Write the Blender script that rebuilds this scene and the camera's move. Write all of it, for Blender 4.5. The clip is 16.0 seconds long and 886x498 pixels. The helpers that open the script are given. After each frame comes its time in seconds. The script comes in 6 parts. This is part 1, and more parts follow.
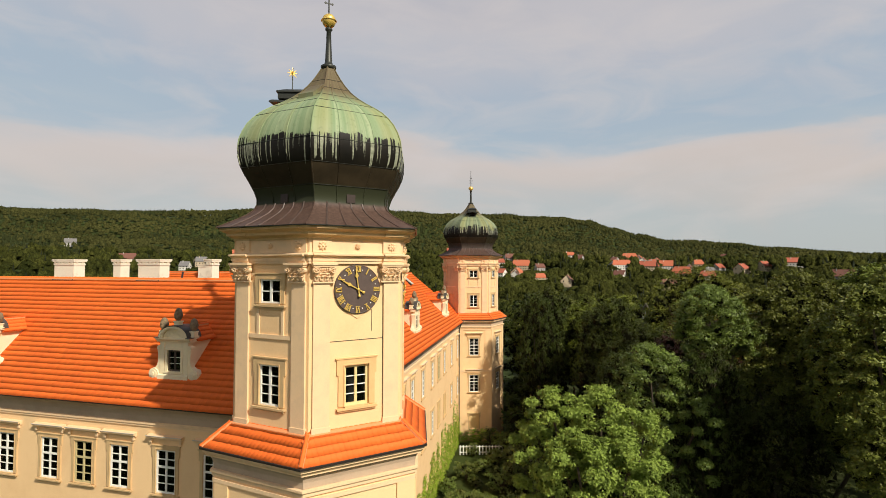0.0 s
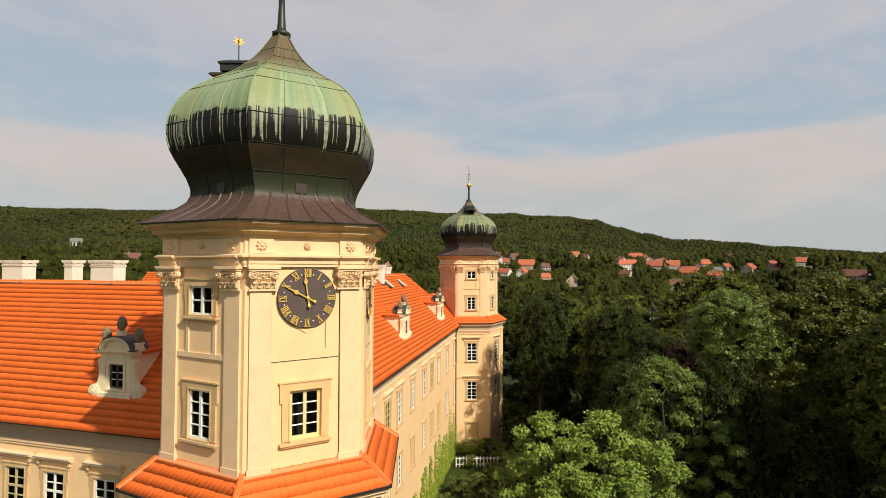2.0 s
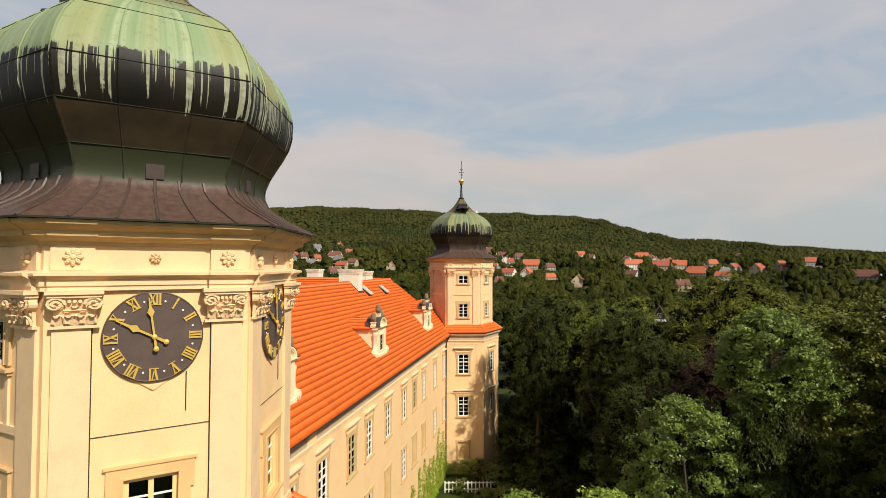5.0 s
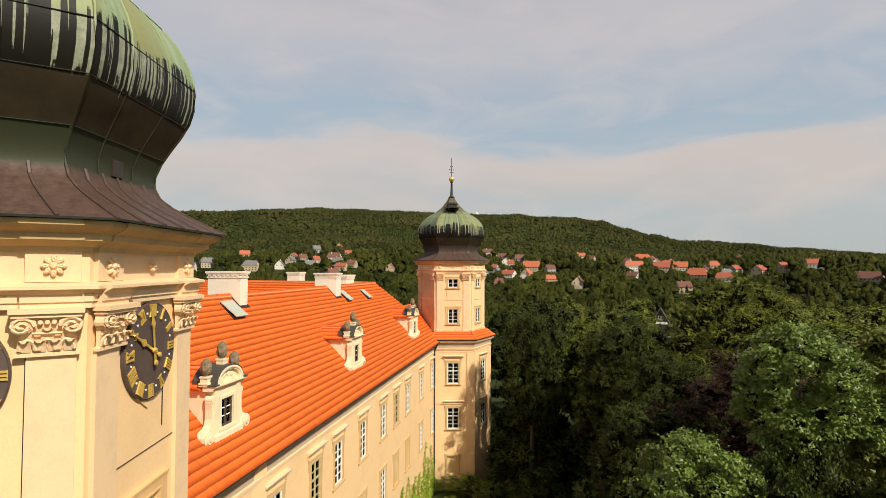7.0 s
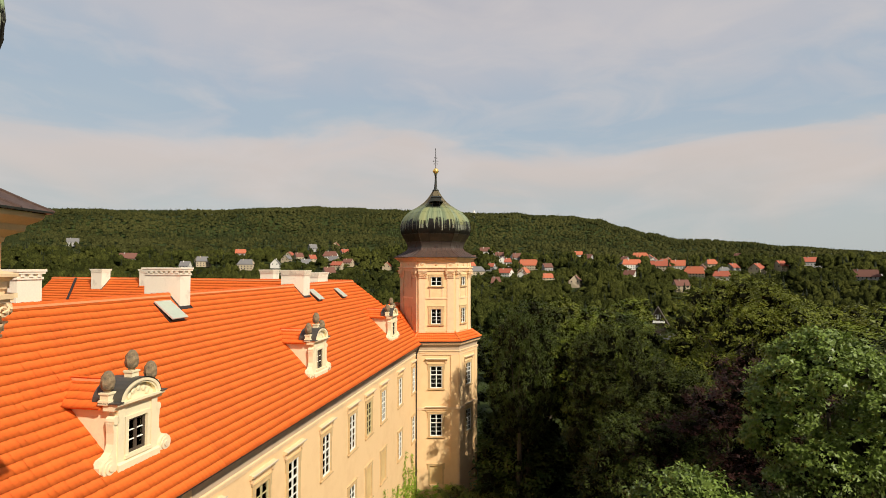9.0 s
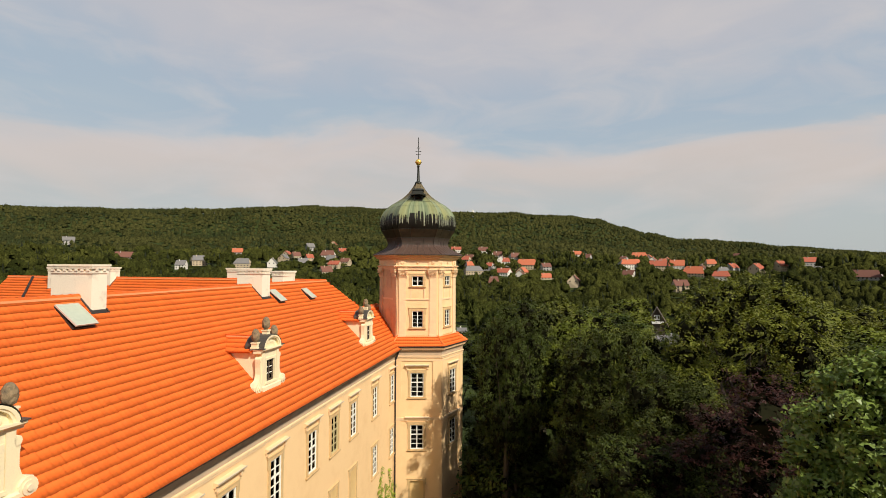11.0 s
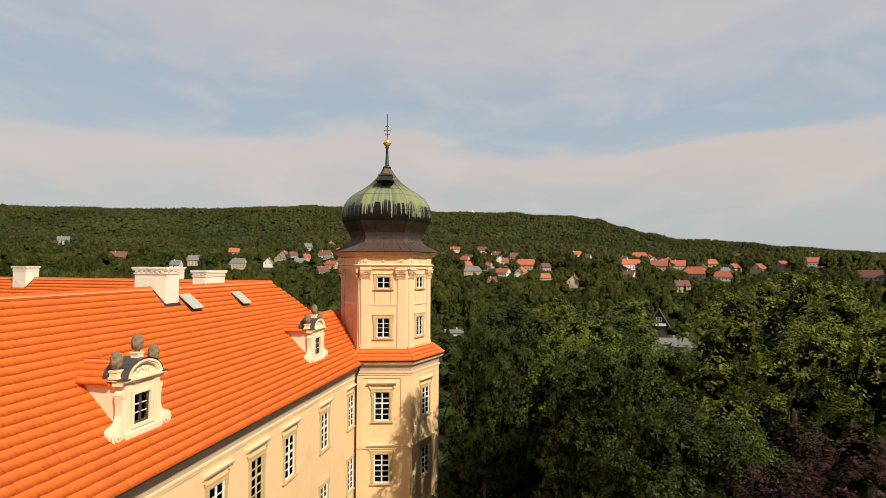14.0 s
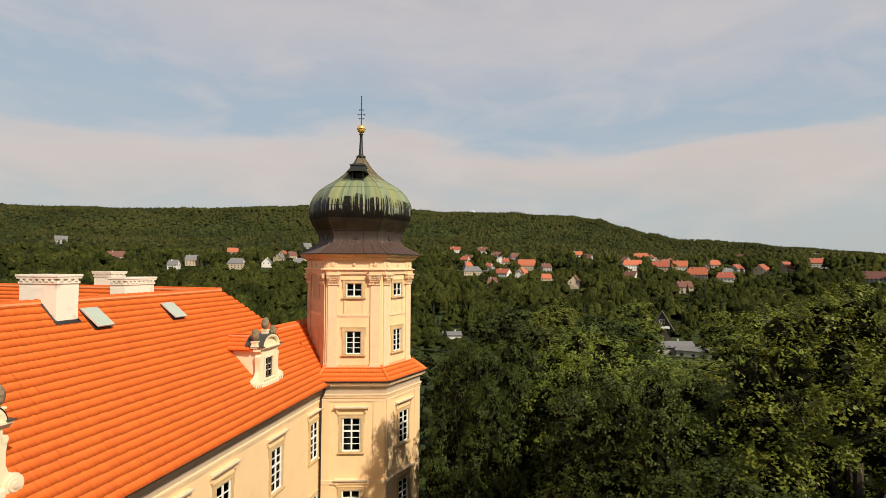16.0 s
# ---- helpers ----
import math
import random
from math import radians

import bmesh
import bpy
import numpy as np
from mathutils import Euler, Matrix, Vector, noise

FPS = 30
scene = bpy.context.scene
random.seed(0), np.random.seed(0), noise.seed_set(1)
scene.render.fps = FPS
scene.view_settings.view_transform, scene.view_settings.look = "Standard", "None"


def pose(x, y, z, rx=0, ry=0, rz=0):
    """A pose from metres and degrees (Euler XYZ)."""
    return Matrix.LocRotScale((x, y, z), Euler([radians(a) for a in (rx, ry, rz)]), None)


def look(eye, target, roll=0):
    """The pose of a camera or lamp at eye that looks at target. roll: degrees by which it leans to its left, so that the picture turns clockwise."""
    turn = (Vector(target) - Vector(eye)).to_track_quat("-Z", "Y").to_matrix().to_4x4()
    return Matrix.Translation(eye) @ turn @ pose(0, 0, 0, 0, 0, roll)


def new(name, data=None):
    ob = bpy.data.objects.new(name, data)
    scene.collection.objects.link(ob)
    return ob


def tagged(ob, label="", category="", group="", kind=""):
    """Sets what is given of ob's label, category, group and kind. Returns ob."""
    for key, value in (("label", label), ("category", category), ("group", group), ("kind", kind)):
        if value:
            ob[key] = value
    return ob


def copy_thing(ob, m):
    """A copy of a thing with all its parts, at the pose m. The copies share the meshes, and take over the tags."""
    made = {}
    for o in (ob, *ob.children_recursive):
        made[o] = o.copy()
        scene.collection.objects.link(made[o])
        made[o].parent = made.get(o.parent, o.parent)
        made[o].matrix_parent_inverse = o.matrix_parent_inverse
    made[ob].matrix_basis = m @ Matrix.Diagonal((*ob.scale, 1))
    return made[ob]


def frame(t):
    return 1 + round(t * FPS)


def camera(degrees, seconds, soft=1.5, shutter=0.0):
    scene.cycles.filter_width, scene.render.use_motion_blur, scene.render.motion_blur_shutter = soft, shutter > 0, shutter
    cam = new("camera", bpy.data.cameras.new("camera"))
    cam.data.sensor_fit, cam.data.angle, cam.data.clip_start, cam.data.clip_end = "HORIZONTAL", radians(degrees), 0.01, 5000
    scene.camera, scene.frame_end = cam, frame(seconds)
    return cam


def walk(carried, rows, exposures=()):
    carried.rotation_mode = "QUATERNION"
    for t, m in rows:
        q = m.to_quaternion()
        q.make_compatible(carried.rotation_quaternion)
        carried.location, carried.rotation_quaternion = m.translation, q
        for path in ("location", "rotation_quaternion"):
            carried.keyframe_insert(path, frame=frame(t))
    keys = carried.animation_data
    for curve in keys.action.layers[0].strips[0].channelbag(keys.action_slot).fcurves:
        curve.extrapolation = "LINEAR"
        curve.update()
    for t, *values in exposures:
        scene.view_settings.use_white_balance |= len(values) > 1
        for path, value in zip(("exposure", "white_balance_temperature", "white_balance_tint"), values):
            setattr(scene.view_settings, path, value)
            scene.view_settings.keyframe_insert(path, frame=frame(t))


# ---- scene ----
cam = camera(78.5, 16.0, soft=0.5)
# seconds, place, pitch, roll, yaw
ROWS = [
    (0.0, 1.64, -2.72, 23.60, 1.86, -0.13, 15.47),
    (0.5, 1.70, -1.82, 23.57, 1.85, -0.13, 15.63),
    (1.0, 1.76, -0.85, 23.58, 1.82, -0.12, 15.76),
    (1.5, 1.76, 0.13, 23.65, 1.83, -0.20, 15.89),
    (2.0, 1.80, 1.15, 23.74, 1.81, -0.15, 16.06),
    (2.5, 1.83, 2.13, 23.86, 1.74, -0.14, 16.20),
    (3.0, 1.88, 3.10, 23.97, 1.74, -0.17, 16.34),
    (3.5, 1.93, 4.08, 24.02, 1.65, -0.17, 16.47),
    (4.0, 1.93, 5.15, 24.05, 1.65, -0.19, 16.56),
    (6.5, 2.01, 10.20, 24.42, 1.93, -0.13, 16.66),
    (7.0, 2.15, 11.08, 24.36, 1.92, -0.17, 16.68),
    (7.5, 2.24, 11.92, 24.28, 1.90, -0.18, 16.61),
    (8.0, 2.39, 12.88, 24.20, 1.88, -0.14, 16.60),
    (8.5, 2.48, 13.81, 24.18, 1.88, -0.12, 16.53),
    (9.0, 2.61, 14.88, 24.19, 1.80, -0.11, 16.46),
    (11.5, 3.02, 20.55, 24.05, 1.72, -0.24, 16.35),
    (12.0, 3.07, 21.81, 23.99, 1.68, -0.24, 16.34),
    (12.5, 3.06, 23.20, 23.92, 1.72, -0.27, 16.39),
    (13.0, 3.03, 24.66, 23.89, 1.77, -0.27, 16.35),
    (13.5, 2.97, 26.14, 23.92, 1.72, -0.31, 16.38),
    (14.0, 2.92, 27.65, 23.99, 1.77, -0.26, 16.37),
    (14.5, 2.87, 29.12, 24.05, 1.77, -0.28, 16.39),
    (15.0, 2.81, 30.64, 24.13, 1.74, -0.28, 16.38),
    (15.5, 2.71, 32.17, 24.21, 1.78, -0.27, 16.38),
    (16.0, 2.57, 33.76, 24.31, 1.77, -0.35, 16.47),
]
EXPOSURE = 0.0
walk(cam, [(t, pose(x, y, z, 90 + pitch, roll, yaw)) for t, x, y, z, pitch, roll, yaw in ROWS],
     exposures=[(0.0, EXPOSURE, 6500, 10), (16.0, EXPOSURE, 6500, 10)])

# ---- light ----
SUN_AZ, SUN_EL = -31.5, 41.0      # degrees: direction to the sun from +x, and its height
world = bpy.data.worlds.new("world")
scene.world = world
world.use_nodes = True
wn = world.node_tree
wn.nodes.clear()


def node(tree, kind, **values):
    n = tree.nodes.new(kind)
    for key, value in values.items():
        n.inputs[key.replace("_", " ")].default_value = value
    return n


w_out = wn.nodes.new("ShaderNodeOutputWorld")
w_bg = wn.nodes.new("ShaderNodeBackground")
w_sky = wn.nodes.new("ShaderNodeTexSky")
w_sky.sky_type, w_sky.sun_disc = "NISHITA", False
w_sky.sun_elevation, w_sky.sun_rotation = radians(SUN_EL), radians(90 - SUN_AZ)
w_sky.air_density, w_sky.dust_density, w_sky.ozone_density = 1.0, 2.5, 1.0
w_bg.inputs["Strength"].default_value = 0.10
w_co = wn.nodes.new("ShaderNodeTexCoord")
w_sep = wn.nodes.new("ShaderNodeSeparateXYZ")
w_map = wn.nodes.new("ShaderNodeMapping")
w_map.inputs["Scale"].default_value = (1.0, 1.0, 3.0)
w_map.inputs["Location"].default_value = (0.9, 0.4, 0.2)
w_noise = node(wn, "ShaderNodeTexNoise", Scale=1.9, Detail=6.0, Roughness=0.50, Distortion=0.8)
w_wisp = node(wn, "ShaderNodeTexNoise", Scale=5.5, Detail=6.0, Roughness=0.55, Distortion=0.6)
# hazy summer sky: layers of thin cloud over the horizon, clear blue towards the zenith
w_bend = wn.nodes.new("ShaderNodeMath")
w_bend.operation = "MULTIPLY_ADD"
w_bend.inputs[1].default_value = 0.30
w_off = wn.nodes.new("ShaderNodeMath")
w_off.operation = "SUBTRACT"
w_off.inputs[1].default_value = 0.16
w_ramp = wn.nodes.new("ShaderNodeValToRGB")
w_ramp.color_ramp.interpolation = "B_SPLINE"
LAYERS = [(0.0, (0.51, 0.545, 0.54)), (0.07, (0.50, 0.54, 0.545)), (0.11, (0.56, 0.545, 0.525)), (0.165, (0.69, 0.585, 0.52)), (0.20, (0.61, 0.575, 0.56)), (0.22, (0.44, 0.525, 0.585)),
          (0.29, (0.40, 0.49, 0.58)), (0.36, (0.54, 0.54, 0.575)), (0.46, (0.63, 0.585, 0.58)), (0.70, (0.30, 0.36, 0.47))]
while len(w_ramp.color_ramp.elements) < len(LAYERS):
    w_ramp.color_ramp.elements.new(0.5)
for e, (at, c) in zip(w_ramp.color_ramp.elements, LAYERS):
    e.position, e.color = at, (*c, 1)
w_gain = wn.nodes.new("ShaderNodeMixRGB")
w_gain.blend_type = "MULTIPLY"
w_gain.inputs["Fac"].default_value = 1.0
w_gain.inputs["Color2"].default_value = (10, 10, 10, 1)
w_clear = wn.nodes.new("ShaderNodeMapRange")
w_clear.inputs["From Min"].default_value, w_clear.inputs["From Max"].default_value = 0.46, 0.80
w_clear.inputs["To Min"].default_value, w_clear.inputs["To Max"].default_value = 0.88, 0.15
w_mix = wn.nodes.new("ShaderNodeMixRGB")
w_veil = wn.nodes.new("ShaderNodeMixRGB")
w_veil.inputs["Color2"].default_value = (6.9, 6.3, 6.0, 1)
w_vr = wn.nodes.new("ShaderNodeMapRange")
w_vr.inputs["From Min"].default_value, w_vr.inputs["From Max"].default_value = 0.45, 0.75
w_vr.inputs["To Max"].default_value = 0.55
L = wn.links.new
L(w_co.outputs["Generated"], w_sep.inputs[0])
L(w_co.outputs["Generated"], w_map.inputs["Vector"])
L(w_map.outputs["Vector"], w_noise.inputs["Vector"])
L(w_map.outputs["Vector"], w_wisp.inputs["Vector"])
L(w_noise.outputs["Fac"], w_bend.inputs[0])
L(w_sep.outputs["Z"], w_bend.inputs[2])
L(w_bend.outputs["Value"], w_off.inputs[0])
L(w_off.outputs["Value"], w_ramp.inputs["Fac"])
L(w_ramp.outputs["Color"], w_gain.inputs["Color1"])
L(w_wisp.outputs["Fac"], w_vr.inputs["Value"])
L(w_gain.outputs["Color"], w_veil.inputs["Color1"])
L(w_vr.outputs["Result"], w_veil.inputs["Fac"])
L(w_sep.outputs["Z"], w_clear.inputs["Value"])
L(w_clear.outputs["Result"], w_mix.inputs["Fac"])
L(w_sky.outputs["Color"], w_mix.inputs["Color1"])
L(w_veil.outputs["Color"], w_mix.inputs["Color2"])
L(w_mix.outputs["Color"], w_bg.inputs["Color"])
L(w_bg.outputs["Background"], w_out.inputs["Surface"])

sun = new("sun", bpy.data.lights.new("sun", "SUN"))
sun.data.energy, sun.data.angle, sun.data.color = 5.0, radians(0.6), (1.0, 0.93, 0.80)
sun.matrix_world = look((0, 0, 90), Vector((0, 0, 90)) - Vector((
    math.cos(radians(SUN_EL)) * math.cos(radians(SUN_AZ)),
    math.cos(radians(SUN_EL)) * math.sin(radians(SUN_AZ)), math.sin(radians(SUN_EL)))))


# ---- materials ----
def material(name, colour, rough=0.7, metal=0.0, spots=None, spot_scale=1.2, grain=30.0, grain_amount=0.12, bump=0.15,
             bump_scale=None, island=0.0, thing=0.0, stretch=(1, 1, 1), detail=6.0, spot_range=(0.45, 0.7), spec=0.4):
    """A painted, plastered or stony surface: base colour, broad stains, fine grain and relief."""
    m = bpy.data.materials.new(name)
    m.use_nodes = True
    t = m.node_tree
    b = t.nodes["Principled BSDF"]
    b.inputs["Roughness"].default_value, b.inputs["Metallic"].default_value = rough, metal
    b.inputs["Specular IOR Level"].default_value = spec
    co = t.nodes.new("ShaderNodeTexCoord")
    mp = t.nodes.new("ShaderNodeMapping")
    mp.inputs["Scale"].default_value = stretch
    t.links.new(co.outputs["Object"], mp.inputs["Vector"])
    rgb = t.nodes.new("ShaderNodeRGB")
    rgb.outputs[0].default_value = (*colour, 1)
    last = rgb.outputs[0]
    if spots:
        n = node(t, "ShaderNodeTexNoise", Scale=spot_scale, Detail=detail, Roughness=0.62)
        r = t.nodes.new("ShaderNodeValToRGB")
        r.color_ramp.elements[0].position, r.color_ramp.elements[1].position = spot_range
        mix = t.nodes.new("ShaderNodeMixRGB")
        mix.inputs["Color2"].default_value = (*spots, 1)
        t.links.new(mp.outputs["Vector"], n.inputs["Vector"])
        t.links.new(n.outputs["Fac"], r.inputs["Fac"])
        t.links.new(r.outputs["Color"], mix.inputs["Fac"])
        t.links.new(last, mix.inputs["Color1"])
        last = mix.outputs["Color"]
    g = node(t, "ShaderNodeTexNoise", Scale=grain, Detail=4.0, Roughness=0.6)
    t.links.new(mp.outputs["Vector"], g.inputs["Vector"])
    hsv = t.nodes.new("ShaderNodeHueSaturation")
    vr = t.nodes.new("ShaderNodeMapRange")
    vr.inputs["To Min"].default_value, vr.inputs["To Max"].default_value = 1 - grain_amount, 1 + grain_amount
    t.links.new(g.outputs["Fac"], vr.inputs["Value"])
    value = vr.outputs["Result"]
    for amount, kind, socket in ((island, "ShaderNodeNewGeometry", "Random Per Island"), (thing, "ShaderNodeObjectInfo", "Random")):
        if amount:
            src = t.nodes.new(kind)
            mr = t.nodes.new("ShaderNodeMapRange")
            mr.inputs["To Min"].default_value, mr.inputs["To Max"].default_value = 1 - amount, 1 + amount
            mul = t.nodes.new("ShaderNodeMath")
            mul.operation = "MULTIPLY"
            t.links.new(src.outputs[socket], mr.inputs["Value"])
            t.links.new(mr.outputs["Result"], mul.inputs[0])
            t.links.new(value, mul.inputs[1])
            value = mul.outputs["Value"]
    t.links.new(value, hsv.inputs["Value"])
    t.links.new(last, hsv.inputs["Color"])
    t.links.new(hsv.outputs["Color"], b.inputs["Base Color"])
    if bump:
        bn = node(t, "ShaderNodeTexNoise", Scale=bump_scale or grain, Detail=5.0, Roughness=0.6)
        bp = node(t, "ShaderNodeBump", Strength=bump, Distance=0.03)
        t.links.new(mp.outputs["Vector"], bn.inputs["Vector"])
        t.links.new(bn.outputs["Fac"], bp.inputs["Height"])
        t.links.new(bp.outputs["Normal"], b.inputs["Normal"])
    return m


def leaf_material(name, colour, spread=0.25, rough=0.6, spec=0.16, patch=0.5, second=None, relief=0.0):
    """Foliage: single leaves differ a little, boughs and whole stands differ more."""
    m = bpy.data.materials.new(name)
    m.use_nodes = True
    t = m.node_tree
    t.nodes.clear()
    out = t.nodes.new("ShaderNodeOutputMaterial")
    geo = t.nodes.new("ShaderNodeNewGeometry")
    info = t.nodes.new("ShaderNodeObjectInfo")
    co = t.nodes.new("ShaderNodeTexCoord")
    no = node(t, "ShaderNodeTexNoise", Scale=patch, Detail=3.0, Roughness=0.6)
    t.links.new(co.outputs["Object"], no.inputs["Vector"])
    pr = t.nodes.new("ShaderNodeMapRange")
    pr.inputs["From Min"].default_value, pr.inputs["From Max"].default_value = 0.32, 0.68
    mixc = t.nodes.new("ShaderNodeMixRGB")
    mixc.inputs["Color1"].default_value = (*colour, 1)
    mixc.inputs["Color2"].default_value = (*(second or [c * 1.45 for c in colour]), 1)
    t.links.new(no.outputs["Fac"], pr.inputs["Value"])
    t.links.new(pr.outputs["Result"], mixc.inputs["Fac"])
    add = t.nodes.new("ShaderNodeMath")
    add.operation = "ADD"
    mr = t.nodes.new("ShaderNodeMapRange")
    mr.inputs["From Max"].default_value = 2.0
    mr.inputs["To Min"].default_value, mr.inputs["To Max"].default_value = 1 - spread * 1.4, 1 + spread * 1.4
    hue = t.nodes.new("ShaderNodeMapRange")
    hue.inputs["To Min"].default_value, hue.inputs["To Max"].default_value = 0.48, 0.515
    hsv = t.nodes.new("ShaderNodeHueSaturation")
    d = t.nodes.new("ShaderNodeBsdfPrincipled")
    d.inputs["Roughness"].default_value = rough
    d.inputs["Specular IOR Level"].default_value = spec
    tr = t.nodes.new("ShaderNodeBsdfTranslucent")
    mix = t.nodes.new("ShaderNodeMixShader")
    mix.inputs["Fac"].default_value = 0.12
    leafy = mixc.outputs["Color"]
    if relief:
        tuft = node(t, "ShaderNodeTexNoise", Scale=relief, Detail=4.0, Roughness=0.7)
        t.links.new(co.outputs["Object"], tuft.inputs["Vector"])
        bp = node(t, "ShaderNodeBump", Strength=1.0, Distance=2.2)
        t.links.new(tuft.outputs["Fac"], bp.inputs["Height"])
        t.links.new(bp.outputs["Normal"], d.inputs["Normal"])
        # hollows of the relief darkened in the colour, as shade between tufts
        tuft_shade = t.nodes.new("ShaderNodeMapRange")
        tuft_shade.inputs["From Min"].default_value, tuft_shade.inputs["From Max"].default_value = 0.36, 0.56
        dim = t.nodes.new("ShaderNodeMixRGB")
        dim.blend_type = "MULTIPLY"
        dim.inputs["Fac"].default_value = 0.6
        t.links.new(tuft.outputs["Fac"], tuft_shade.inputs["Value"])
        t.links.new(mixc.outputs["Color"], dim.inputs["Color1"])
        t.links.new(tuft_shade.outputs["Result"], dim.inputs["Color2"])
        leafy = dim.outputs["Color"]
    t.links.new(leafy, hsv.inputs["Color"])
    t.links.new(geo.outputs["Random Per Island"], add.inputs[0])
    t.links.new(info.outputs["Random"], add.inputs[1])
    t.links.new(add.outputs["Value"], mr.inputs["Value"])
    t.links.new(info.outputs["Random"], hue.inputs["Value"])
    t.links.new(hue.outputs["Result"], hsv.inputs["Hue"])
    t.links.new(mr.outputs["Result"], hsv.inputs["Value"])
    t.links.new(hsv.outputs["Color"], d.inputs["Base Color"])
    t.links.new(hsv.outputs["Color"], tr.inputs["Color"])
    t.links.new(d.outputs["BSDF"], mix.inputs[1])
    t.links.new(tr.outputs["BSDF"], mix.inputs[2])
    t.links.new(mix.outputs["Shader"], out.inputs["Surface"])
    return m


PLASTER = material("cream_plaster", (0.85, 0.575, 0.295), 0.85, spots=(0.78, 0.505, 0.25), spot_scale=0.8, grain=18, grain_amount=0.07, bump=0.15, spot_range=(0.48, 0.78), detail=9.0)
PLASTER_OCHRE = material("ochre_plaster", (0.72, 0.50, 0.22), 0.85, spots=(0.62, 0.40, 0.16), spot_scale=0.7, grain=22, grain_amount=0.06, bump=0.12)
# darker copy of the cream plaster, for the tower side turned from the sun
PLASTER_SHADE = material("shaded_side_plaster", (0.66, 0.45, 0.245), 0.88, spots=(0.50, 0.31, 0.19), spot_scale=0.6, grain=20, grain_amount=0.06, bump=0.15)
STUCCO = material("pale_stucco", (0.81, 0.565, 0.32), 0.82, spots=(0.72, 0.51, 0.30), spot_scale=2.0, grain=26, grain_amount=0.06, bump=0.12)
TRIM = material("ochre_stucco_trim", (0.62, 0.42, 0.20), 0.82, spots=(0.50, 0.34, 0.17), spot_scale=1.6, grain=26, grain_amount=0.07, bump=0.15)
# cove plaster toned grey-brown: the eaves' shadow put into its colour
COVE_SHADE = material("cove_shade_plaster", (0.50, 0.37, 0.25), 0.88, spots=(0.43, 0.32, 0.215), spot_scale=0.8, grain=20, grain_amount=0.06, bump=0.12)
WHITE_STUCCO = material("white_stucco", (0.80, 0.68, 0.43), 0.82, spots=(0.60, 0.51, 0.38), spot_scale=1.3, grain=20, grain_amount=0.08, bump=0.2, spot_range=(0.52, 0.85))
CHIMNEY_PLASTER = material("chimney_plaster", (0.80, 0.72, 0.56), 0.88, spots=(0.50, 0.41, 0.31), spot_scale=1.1, grain=18, grain_amount=0.1, bump=0.3, spot_range=(0.55, 0.75))
WHITE_PAINT = material("white_painted_wood", (0.80, 0.78, 0.70), 0.5, grain=40, grain_amount=0.05, bump=0.05)
CREAM_PAINT = material("cream_painted_wood", (0.74, 0.58, 0.27), 0.55, grain=40, grain_amount=0.08, bump=0.05)
TRIM_WARM = material("apricot_stucco_trim", (0.74, 0.46, 0.20), 0.82, spots=(0.66, 0.40, 0.17), spot_scale=1.6, grain=26, grain_amount=0.07, bump=0.15)
BEIGE_PAINT = material("beige_painted_wood", (0.50, 0.42, 0.22), 0.55, grain=40, grain_amount=0.08, bump=0.05)
DARK_WOOD = material("dark_stained_wood", (0.07, 0.05, 0.035), 0.6, grain=40, grain_amount=0.2, bump=0.1)
TILE = material("orange_clay_tile", (0.82, 0.152, 0.022), 0.72, spots=(0.74, 0.135, 0.022), spot_scale=0.9, grain=14, grain_amount=0.08, bump=0.1, island=0.05, thing=0.03, spec=0.25)
# lower tile edges coloured dark, for the shade line under each course
TILE_EDGE = material("tile_edge_shade", (0.32, 0.055, 0.014), 0.9, grain=14, grain_amount=0.2, bump=0.1)
MORTAR = material("lime_mortar", (0.70, 0.26, 0.10), 0.9, grain=20, grain_amount=0.15, bump=0.3)
GUTTER = material("dark_copper_gutter", (0.045, 0.035, 0.03), 0.5, metal=0.4, grain=20, grain_amount=0.2, bump=0.05)
BROWN_COPPER = material("brown_copper_sheet", (0.085, 0.050, 0.038), 0.5, metal=0.1, spots=(0.075, 0.06, 0.05), spot_scale=1.4, grain=9, grain_amount=0.18, bump=0.08)
HATCH_COPPER = material("dark_brown_copper_hatch", (0.040, 0.025, 0.019), 0.5, metal=0.1, grain=9, grain_amount=0.2, bump=0.08)
DARK_COPPER = material("dark_patinated_copper", (0.04, 0.042, 0.034), 0.45, metal=0.35, grain=9, grain_amount=0.25, bump=0.06)
GREY_STONE = material("weathered_grey_sandstone", (0.25, 0.175, 0.095), 0.9, spots=(0.07, 0.065, 0.05), spot_scale=4.0, grain=30, grain_amount=0.25, bump=0.5)
ZINC = material("grey_green_sheet_metal", (0.095, 0.085, 0.070), 0.5, metal=0.4, grain=12, grain_amount=0.15, bump=0.05)
PALE_SHEET = material("pale_painted_sheet", (0.52, 0.46, 0.38), 0.6, grain=14, grain_amount=0.12, bump=0.05)
CLOCK_FACE = material("dark_brown_clock_enamel", (0.085, 0.058, 0.048), 0.55, spots=(0.11, 0.075, 0.06), spot_scale=2.5, grain=20, grain_amount=0.1, bump=0.03)
BARK = material("brown_bark", (0.060, 0.045, 0.030), 0.9, grain=9, grain_amount=0.3, bump=0.6, stretch=(1, 1, 0.25))
# near-black shards set inside the crowns, for their inner shade
CROWN_CORE = material("crown_shade_core", (0.014, 0.014, 0.006), 0.95, grain=5, grain_amount=0.4, bump=0.8, spec=0.05)
GRASS = material("park_grass", (0.040, 0.055, 0.012), 0.95, spots=(0.034, 0.036, 0.014), spot_scale=0.12, grain=2.0, grain_amount=0.3, bump=0.6, spec=0.1)
